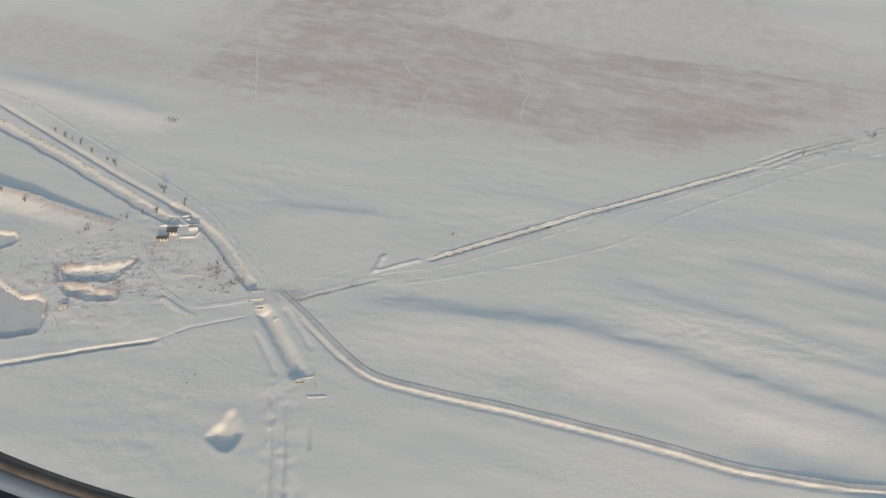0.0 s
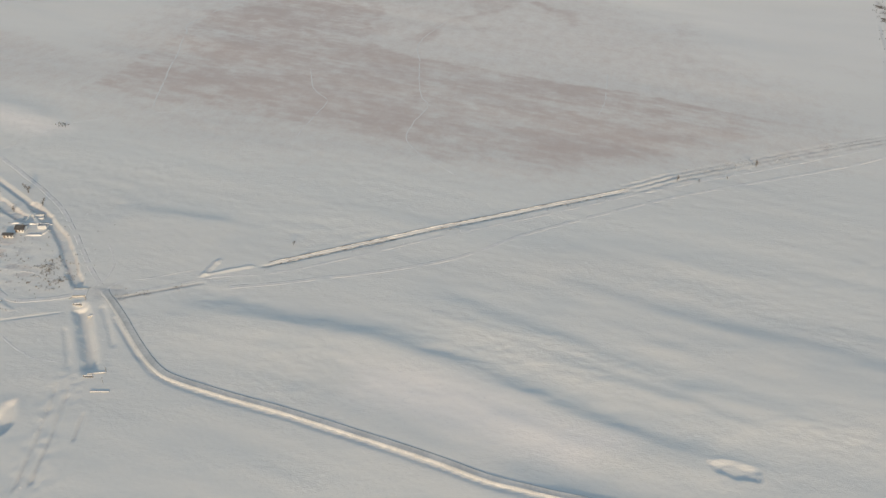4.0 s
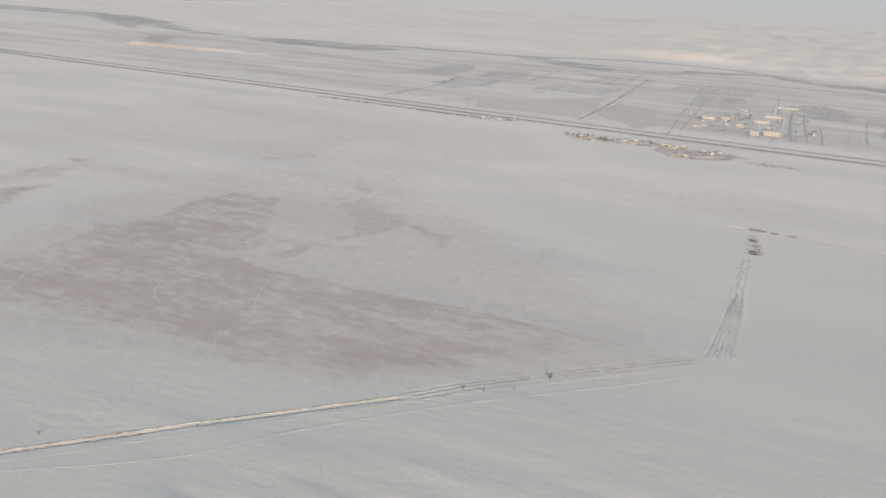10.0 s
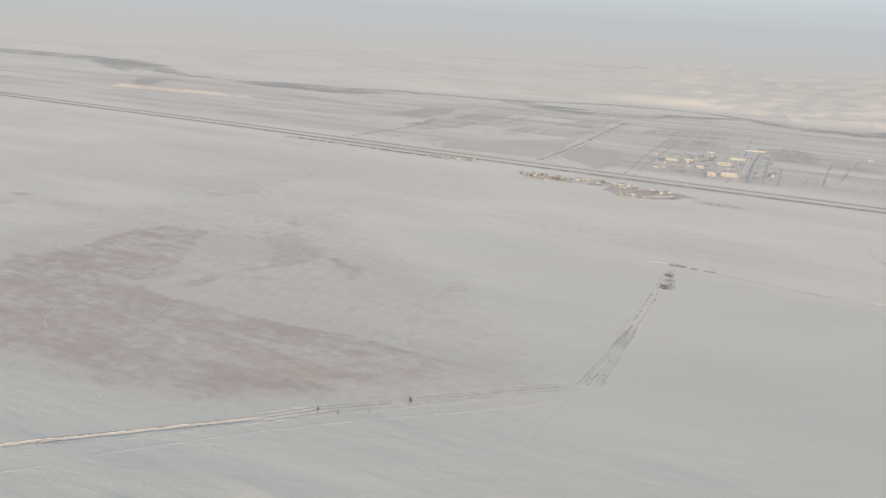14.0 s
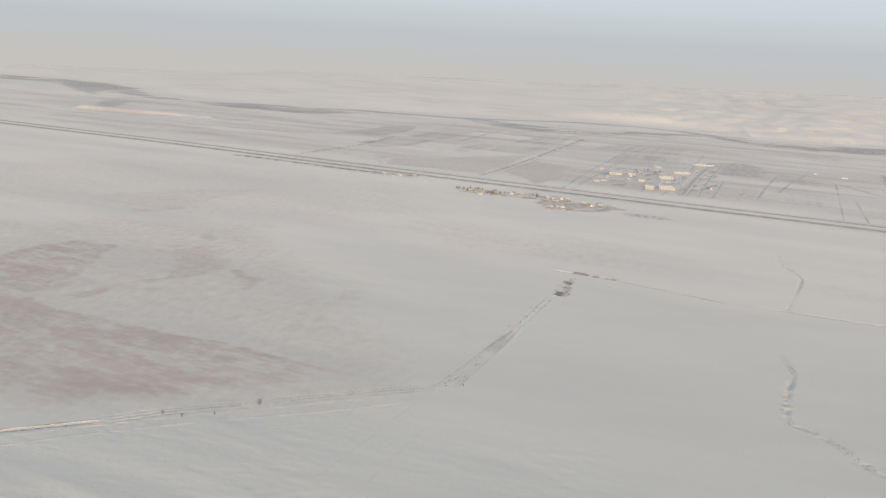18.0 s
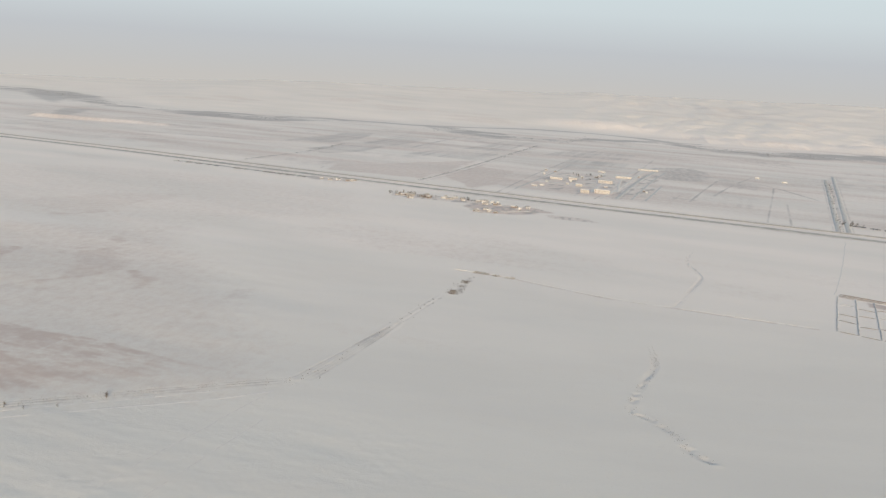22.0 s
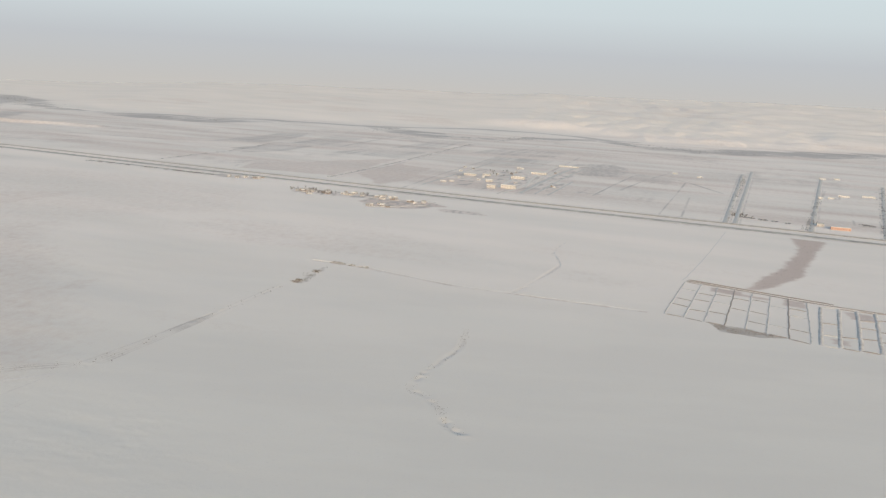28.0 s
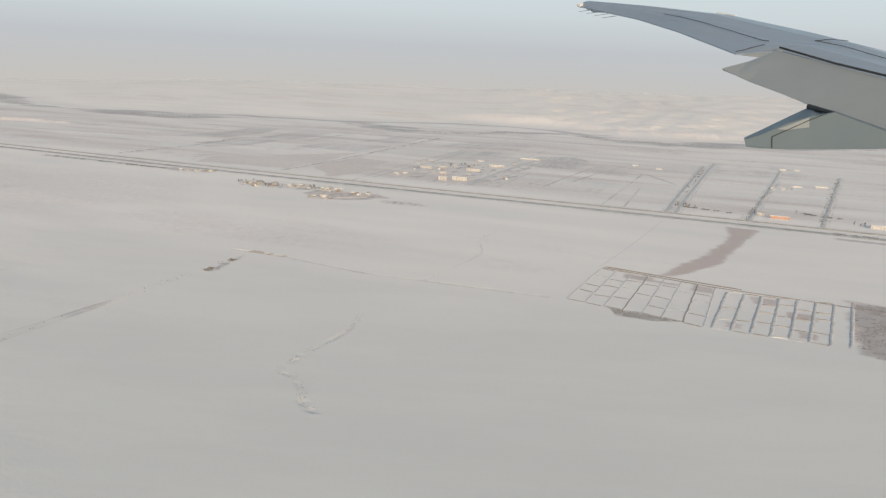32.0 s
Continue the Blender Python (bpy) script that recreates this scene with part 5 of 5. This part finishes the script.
# ---------------------------------------------------------------- walled plots
def plots(corners, columns, rows, label, lanes):
    sw, se, ne, nw = (np.array(c, float) for c in corners)
    ob = thing("walled_plots", stand(*((sw + se + ne + nw) / 4)), label, "plots", "walled plots")
    undo = ob.matrix_basis.inverted()

    def at(u, v):
        return tuple((sw * (1 - u) + se * u) * (1 - v) + (nw * (1 - u) + ne * u) * v)

    def wall(a, b, wide, high, seed, mat=None):
        w = ribbon("wall", [a, ((a[0] + b[0]) / 2, (a[1] + b[1]) / 2), b], [(-wide, 0.0), (-wide * 0.45, high), (wide * 0.45, high), (wide, 0.0)], mat or MAT_PLOT, 2.0, 0.4, 0.9, seed)
        w.parent, w.matrix_parent_inverse = ob, undo
    dice = random.Random(columns)
    for c in range(columns + 1):
        wall(at(c / columns, 0), at(c / columns, 1), 2.3 if lanes else 0.9, dice.uniform(0.55, 0.8) if lanes else dice.uniform(0.35, 0.55), c, None if lanes or dice.random() < 0.45 else MAT_MUD)
    for c in range(columns - 1 if lanes else columns):
        for r in range(rows + 1):
            u0 = c / columns
            if 0 < r < rows and dice.random() < 0.08:
                continue
            v = r / rows + (dice.uniform(-0.05, 0.05) if 0 < r < rows else 0)
            wall(at(u0 + 0.01, v), at((c + 1) / columns - 0.01, v + dice.uniform(-0.02, 0.02)), 1.0, dice.uniform(0.6, 0.9) if lanes else dice.uniform(0.4, 0.65), 60 + 7 * c + r, None if dice.random() < (0.35 if lanes else 0.12) else MAT_MUD)


MAT_MUD = grained("bare_mud_wall", (0.25, 0.225, 0.22), (0.44, 0.41, 0.40), 0.16, 0.9, 0.4, depth=0.15)
MAT_PLOT = grained("mud_wall_and_snow", (0.44, 0.445, 0.455), (0.66, 0.67, 0.69), 0.16, 0.85, 0.4, depth=0.15)
plots([(983, 1011), (1127, 930), (1178, 1120), (1037, 1192)], 7, 4, "empty snow-filled plots between low mud walls", False)
plots([(1136, 927), (1266, 884), (1330, 1064), (1188, 1098)], 7, 4, "snow-filled plots between broad low mud walls", True)
for k, line in enumerate([[(1040, 1197), (1110, 1158), (1180, 1118), (1260, 1085), (1330, 1055), (1420, 1030)], [(1044, 1204), (1140, 1152), (1210, 1115)]]):
    tagged(ribbon("earth_bank", line, [(-2.0, 0), (-0.9, 0.6), (0.9, 0.6), (2.0, 0)], MAT_SOIL if k else MAT_MUD, 3.0, 0.25, 0.6, k), "brown earth bank along the walled plots", "bank")
house(1395, 985, -15, 9, 6, 3.0, 1.2, MAT_WHITE, MAT_SNOWROOF, "farmhouse", "white farmhouse under snow beside the walled plots", "house", windows=4)
house(1350, 930, -15, 7, 5, 2.6, 1.0, MAT_BRICK, MAT_SNOWROOF, "shed", "brick shed under snow beside the walled plots", "shed", windows=2, chimney=False)

# ---------------------------------------------------------------- hamlets by the highway
rng = random.Random(77)
SKINS = [(MAT_BRICK, "brick"), (MAT_WHITE, "white"), (MAT_SLATE, "grey"), (MAT_SLATE, "grey")]
LIDS = [(MAT_SNOWROOF, "snow-covered"), (MAT_SLATE, "grey"), (MAT_SLATE, "grey")]
for cx, cy, n, sx, sy, name in [(325, 1842, 8, 20, 14, "west"), (372, 1822, 10, 26, 26, "middle"), (440, 1826, 9, 34, 16, "middle"), (520, 1802, 12, 38, 22, "east"), (525, 1700, 6, 26, 22, "east"), (590, 1765, 5, 20, 18, "east"), (130, 1996, 9, 55, 14, "north")]:
    for _ in range(n):
        x, y = cx + rng.uniform(-sx, sx), cy + rng.uniform(-sy, sy)
        (skin, word), (lid, top) = rng.choice(SKINS), rng.choice(LIDS)
        house(x, y, rng.choice((-18, 72, -20, -15)) + rng.uniform(-6, 6), rng.uniform(4.5, 8), rng.uniform(4, 5.5), rng.uniform(1.8, 2.6), rng.uniform(0.8, 1.3), skin, lid,
              "village_house", f"{word} village house with a {top} roof", "house", "houses of the hamlet", windows=3)
for n in range(44):
    x, y = rng.choice(((335, 1840), (365, 1800), (385, 1815), (320, 1850), (470, 1815)))
    plant(x + rng.uniform(-24, 24), y + rng.uniform(-16, 16), rng.uniform(3.5, 6.0), 120 + n, "tree", "bare garden tree between village houses", "trees of the hamlet")
for n, line in enumerate([[(505, 1672), (560, 1700), (615, 1735)], [(575, 1745), (600, 1790), (625, 1780)], [(480, 1795), (560, 1775)]]):
    tagged(ribbon("yard_fence", line, [(-0.9, 0), (-0.4, 0.7), (0.4, 0.7), (0.9, 0)], MAT_PLOT, 4.0, 0.2, 0.3, n), "low yard wall round village plots", "fence", "yard walls of the hamlet")

# ---------------------------------------------------------------- settlement past the highway
BLOCKS = [(726, 2074, 15, 9, 6.0), (767, 2085, 27, 9, 6.5), (786, 2295, 27, 9, 5.0), (658, 2312, 24, 8, 3.8), (702, 2325, 16, 8, 3.8), (715, 2195, 12, 9, 4.5), (842, 2430, 32, 8, 3.8), (934, 2680, 44, 7, 2.6)]
for n, line in enumerate([[(560, 2060), (640, 2410), (700, 2700)], [(600, 2250), (690, 2230), (770, 2205)], [(830, 2010), (915, 2395), (985, 2670)], [(690, 2700), (800, 2680), (950, 2680)], [(640, 2420), (740, 2400), (870, 2370)], [(860, 2000), (930, 2300)]]):
    tagged(ribbon("yard_wall", line, [(-2.5, 0), (-1.2, 0.45), (1.2, 0.45), (2.5, 0)], MAT_ROAD, 12.0, 0.2, 1.0, n), "long snow-capped wall round the settlement's yards", "wall", "yard walls of the settlement")
for n, line in enumerate([[(757, 1985), (832, 2273), (925, 2690)], [(915, 2690), (968, 2724), (1000, 2735)], [(742, 2100), (760, 2200), (782, 2312)], [(806, 2120), (832, 2379), (890, 2640)]]):
    tagged(ribbon("yard_wall", line, [(-3.5, 0), (-2.2, 0.5), (2.2, 0.5), (3.5, 0)], MAT_BANK, 12.0, 0.2, 1.0, 20 + n), "broad snow bank beside the settlement's road", "wall", "yard walls of the settlement")
for x, y, long, deep, high in BLOCKS:
    house(x, y, -12, long, deep, high, 0, MAT_WALL, MAT_SNOWROOF, "apartment_block", "flat-roofed cream block catching low sun", "building", "blocks of the settlement", windows=5, flat=True)
for n in range(18):
    plant(745 + rng.uniform(-40, 40), 2390 + rng.uniform(-70, 60), rng.uniform(4, 7), 160 + n, "tree", "bare tree among the settlement's blocks", "trees of the settlement")
for n in range(18):
    x, y = rng.uniform(600, 900), rng.uniform(2080, 2560)
    house(x, y, -12 + rng.choice((0, 90)), rng.uniform(5, 11), 4.5, 2.0, 0.9, rng.choice((MAT_WHITE, MAT_BRICK, MAT_WALL, MAT_SLATE)), MAT_SNOWROOF, "low_house", "low single-storey house with a snow-covered roof", "house", "low houses of the settlement", windows=3)
depot = house(1428, 1750, -13, 27, 9, 4.2, 0, MAT_ORANGE, MAT_SNOWROOF, "depot", "long orange depot beside the highway", "building", windows=7, flat=True)
house(1400, 1785, -13, 10, 8, 4.2, 1.0, MAT_SLATE, MAT_SLATE, "workshop", "grey sheet-metal workshop beside the orange depot", "workshop", windows=2, chimney=False)
house(1596, 1690, -13, 26, 10, 4.5, 1.0, MAT_WALL, MAT_SNOWROOF, "depot", "cream roadside depot under snow", "building", windows=5)
for x, y, long in [(1706, 2752, 20), (1750, 2757, 18), (1622, 2312, 26), (1690, 2330, 30), (1572, 2257, 14), (1545, 2250, 10), (1310, 2590, 16), (1250, 2660, 14)]:
    house(x, y, -14, long * 0.75, 5, 2.3, 0.8, MAT_WHITE, MAT_SNOWROOF, "farm_building", "long white farm building on open snow", "building", "farm buildings past the highway", windows=5, chimney=False)
for n, (x, y) in enumerate([(1247, 1850), (1256, 1838), (1266, 1832), (1276, 1828), (1240, 1842), (1262, 1846), (1560, 1722), (1568, 1712), (1575, 1708), (1398, 1800), (1390, 1795)]):
    plant(x, y, rng.uniform(5, 8), 200 + n, "tree", "bare roadside tree by the crossing", "trees by the crossing")

# ---------------------------------------------------------------- aircraft wing and window rim, set at camera poses and shaped to fit its view
# grey wing base blued, with sky reflection and fuselage shade painted in
MAT_PAINT = grained("sky_tinted_wing_paint", (0.225, 0.29, 0.375), (0.25, 0.315, 0.40), 0.3, 0.28, 0.05, depth=0.01)
MAT_FLAP = grained("warm_grey_flap_paint", (0.235, 0.275, 0.305), (0.255, 0.295, 0.325), 0.3, 0.4, 0.05, depth=0.01)
# fairing colour holds the shade of a fuselage that is not built
MAT_FAIRING = grained("shaded_fairing_paint", (0.105, 0.15, 0.185), (0.115, 0.16, 0.195), 0.3, 0.5, 0.0)
MAT_SEAL = grained("black_rubber_seal", (0.02, 0.02, 0.022), (0.04, 0.04, 0.042), 3.0, 0.7, 0.0)


def plate(name, top, drop, material, parent, label=""):
    """A solid skin: rows of points from the rear edge to the front, thickened downwards."""
    rows, cols = len(top), len(top[0])
    up = [Vector(p) for row in top for p in row]
    low = [Vector(p) + Vector(drop) * (0.12 if c == 0 else 0.6 if c == 1 else 1.0) for row in top for c, p in enumerate(row)]
    bm = bmesh.new()
    a, b = [bm.verts.new(p) for p in up], [bm.verts.new(p) for p in low]
    for r in range(rows - 1):
        for c in range(cols - 1):
            k = r * cols + c
            bm.faces.new((a[k], a[k + 1], a[k + cols + 1], a[k + cols]))
            bm.faces.new((b[k + cols], b[k + cols + 1], b[k + 1], b[k]))
    rim = [r * cols for r in range(rows)] + [(rows - 1) * cols + c for c in range(1, cols)] + [r * cols + cols - 1 for r in range(rows - 2, -1, -1)] + [c for c in range(cols - 2, 0, -1)]
    for p, q in zip(rim, rim[1:] + rim[:1]):
        bm.faces.new((a[p], b[p], b[q], a[q]))
    bmesh.ops.recalc_face_normals(bm, faces=bm.faces)
    return part(name, bm, material, parent, label)


def seam(parent, points, wide):
    bm = bmesh.new()
    for p, q in zip(points, points[1:]):
        strut(bm, p, q, wide, wide, 5)
    part("seam", bm, MAT_SEAL, parent)


def between(a, b, n):
    return [Vector(a).lerp(Vector(b), k / n) for k in range(n + 1)]


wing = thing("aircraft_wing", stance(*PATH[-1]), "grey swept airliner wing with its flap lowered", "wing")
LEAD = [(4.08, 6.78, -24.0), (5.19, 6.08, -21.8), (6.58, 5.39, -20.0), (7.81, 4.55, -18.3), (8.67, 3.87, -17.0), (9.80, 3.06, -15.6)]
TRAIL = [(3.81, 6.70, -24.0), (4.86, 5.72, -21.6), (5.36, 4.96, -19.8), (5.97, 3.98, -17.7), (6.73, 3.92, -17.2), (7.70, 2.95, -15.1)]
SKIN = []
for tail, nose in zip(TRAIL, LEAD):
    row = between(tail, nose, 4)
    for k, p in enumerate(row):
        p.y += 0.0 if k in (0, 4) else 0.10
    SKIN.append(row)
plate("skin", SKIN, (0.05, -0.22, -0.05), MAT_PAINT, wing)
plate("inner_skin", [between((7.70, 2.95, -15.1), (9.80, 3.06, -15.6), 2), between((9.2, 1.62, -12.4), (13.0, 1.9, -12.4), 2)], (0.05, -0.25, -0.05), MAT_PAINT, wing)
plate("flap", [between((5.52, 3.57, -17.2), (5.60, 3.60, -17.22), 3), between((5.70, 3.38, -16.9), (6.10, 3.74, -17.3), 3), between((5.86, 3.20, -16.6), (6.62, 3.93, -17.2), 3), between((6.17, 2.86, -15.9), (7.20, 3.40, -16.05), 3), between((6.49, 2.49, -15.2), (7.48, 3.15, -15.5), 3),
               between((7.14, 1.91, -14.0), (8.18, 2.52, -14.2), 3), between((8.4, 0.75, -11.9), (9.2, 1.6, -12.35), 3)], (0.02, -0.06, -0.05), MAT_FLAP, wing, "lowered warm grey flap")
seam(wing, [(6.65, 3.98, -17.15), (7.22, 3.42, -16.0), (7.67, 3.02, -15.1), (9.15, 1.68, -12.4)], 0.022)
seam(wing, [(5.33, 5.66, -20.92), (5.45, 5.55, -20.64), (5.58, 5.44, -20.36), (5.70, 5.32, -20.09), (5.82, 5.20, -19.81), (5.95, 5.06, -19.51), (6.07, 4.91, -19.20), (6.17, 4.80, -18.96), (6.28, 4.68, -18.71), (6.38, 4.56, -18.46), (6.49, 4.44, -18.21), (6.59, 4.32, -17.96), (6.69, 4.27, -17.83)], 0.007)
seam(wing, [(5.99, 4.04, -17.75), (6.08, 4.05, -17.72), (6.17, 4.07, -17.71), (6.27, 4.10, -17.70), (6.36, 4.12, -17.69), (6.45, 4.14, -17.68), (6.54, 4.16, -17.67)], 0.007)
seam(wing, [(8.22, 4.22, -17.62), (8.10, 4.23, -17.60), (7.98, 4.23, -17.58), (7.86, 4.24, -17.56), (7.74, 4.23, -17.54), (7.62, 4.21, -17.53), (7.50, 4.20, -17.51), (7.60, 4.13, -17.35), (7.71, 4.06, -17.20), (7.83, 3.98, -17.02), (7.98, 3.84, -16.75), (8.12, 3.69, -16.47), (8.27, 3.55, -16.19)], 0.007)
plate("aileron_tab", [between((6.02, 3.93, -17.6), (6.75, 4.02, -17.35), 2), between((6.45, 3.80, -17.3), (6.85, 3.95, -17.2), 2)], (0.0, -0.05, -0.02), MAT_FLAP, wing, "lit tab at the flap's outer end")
for k in range(4):
    u = 0.10 + k * 0.075
    p = Vector(TRAIL[0]).lerp(Vector(TRAIL[2]), u * 1.2)
    bm = bmesh.new()
    strut(bm, p + Vector((0.05, -0.02, 0)), p + Vector((-0.34, -0.10, 0.10)), 0.008, 0.004, 5)
    part("static_wick", bm, MAT_SEAL, wing)
tip = bmesh.new()
bmesh.ops.create_uvsphere(tip, u_segments=12, v_segments=8, radius=0.16, matrix=Matrix.Translation((3.95, 6.74, -24.05)) @ Matrix.Diagonal((1.6, 0.4, 0.7, 1)))
part("tip_light", tip, MAT_WHITE, wing, "small white wingtip lamp", soft=True)
# white rod added to make a small white spot on the leading edge
lamp = bmesh.new()
strut(lamp, (6.51, 5.59, -20.6), (6.8, 5.39, -20.2), 0.03, 0.05, 8)
part("leading_edge_spot", lamp, MAT_WHITE, wing, "small white rod at the leading edge")
# fairing pod under the flap, fitted to the camera's view: keel, shoulder, blunt tail
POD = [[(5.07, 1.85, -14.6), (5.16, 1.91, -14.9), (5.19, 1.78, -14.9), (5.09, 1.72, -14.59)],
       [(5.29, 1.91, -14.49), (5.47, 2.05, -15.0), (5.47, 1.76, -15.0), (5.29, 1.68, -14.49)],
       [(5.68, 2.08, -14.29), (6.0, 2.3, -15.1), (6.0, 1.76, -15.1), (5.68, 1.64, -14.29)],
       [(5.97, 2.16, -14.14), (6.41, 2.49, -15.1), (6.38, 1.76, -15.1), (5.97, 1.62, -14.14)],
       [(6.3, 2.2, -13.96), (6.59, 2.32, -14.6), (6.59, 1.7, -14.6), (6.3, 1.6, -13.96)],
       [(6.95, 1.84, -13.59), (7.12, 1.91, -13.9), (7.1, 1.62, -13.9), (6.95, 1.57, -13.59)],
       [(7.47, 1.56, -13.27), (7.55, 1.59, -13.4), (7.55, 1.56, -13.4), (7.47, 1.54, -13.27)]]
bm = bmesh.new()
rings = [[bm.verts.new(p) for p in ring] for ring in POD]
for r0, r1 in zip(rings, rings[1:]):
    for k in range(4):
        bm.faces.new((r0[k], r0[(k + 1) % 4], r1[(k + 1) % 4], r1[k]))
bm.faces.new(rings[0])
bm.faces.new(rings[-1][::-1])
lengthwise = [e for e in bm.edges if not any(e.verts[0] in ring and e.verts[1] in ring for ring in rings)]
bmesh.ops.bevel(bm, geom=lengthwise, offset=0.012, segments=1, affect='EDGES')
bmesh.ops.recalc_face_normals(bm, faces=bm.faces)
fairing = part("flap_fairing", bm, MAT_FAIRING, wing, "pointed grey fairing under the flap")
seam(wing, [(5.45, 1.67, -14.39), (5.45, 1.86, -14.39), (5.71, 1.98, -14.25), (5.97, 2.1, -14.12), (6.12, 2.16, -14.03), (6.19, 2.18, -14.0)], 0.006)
# thin paler plate added where sunlight falls on the fairing, no real panel
plate("sun_patch", [between((5.68, 1.96, -14.28), (5.96, 1.98, -14.13), 2), between((5.53, 1.98, -14.36), (5.96, 2.14, -14.13), 2)], (0.0, 0.0, -0.02), MAT_FLAP, wing, "patch of sunlight added as a paler plate on the fairing")
bm = bmesh.new()
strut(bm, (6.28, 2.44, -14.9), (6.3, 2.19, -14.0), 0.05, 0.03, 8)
part("hinge", bm, MAT_SEAL, wing)

# rim of the cabin window at the start of the flight
MAT_LINER = grained("blue_grey_window_liner", (0.035, 0.05, 0.085), (0.06, 0.08, 0.125), 8.0, 0.45, 0.0)
MAT_LIP = grained("pale_blue_window_lip", (0.09, 0.13, 0.19), (0.13, 0.18, 0.25), 8.0, 0.4, 0.0)
MAT_RIM = grained("dusty_window_gasket", (0.05, 0.045, 0.045), (0.10, 0.09, 0.085), 30.0, 0.8, 0.2, depth=0.002)
rim = thing("window_rim", stance(*PATH[0]), "dark blue rounded rim of an aircraft cabin window", "window rim")


def hoop(name, near, wide, deep, material, label=""):
    """A stretch of the rounded rim, below and to the left of the eye."""
    bm = bmesh.new()
    rows = []
    for k in range(25):
        a = radians(196 + k * 3.2)
        c, s = math.cos(a), math.sin(a)
        rows.append([bm.verts.new((0.000 + (0.215 + o) * c, 0.027 + (0.114 + o) * s, -0.26 + d)) for o, d in ((near, 0.0), (near + wide * 0.5, deep), (near + wide, deep * 1.6), (near + wide, -0.01))])
    for r0, r1 in zip(rows, rows[1:]):
        for q in range(4):
            bm.faces.new((r0[q], r0[(q + 1) % 4], r1[(q + 1) % 4], r1[q]))
    bm.faces.new(rows[0])
    bm.faces.new(rows[-1][::-1])
    bmesh.ops.recalc_face_normals(bm, faces=bm.faces)
    part(name, bm, material, rim, label, soft=True)


hoop("gasket", 0.0, 0.0022, 0.001, MAT_RIM, "dusty grey-brown gasket")
hoop("inner_lip", 0.0024, 0.005, 0.002, MAT_LIP, "lighter blue lip")
hoop("liner", 0.0076, 0.060, 0.012, MAT_LINER)
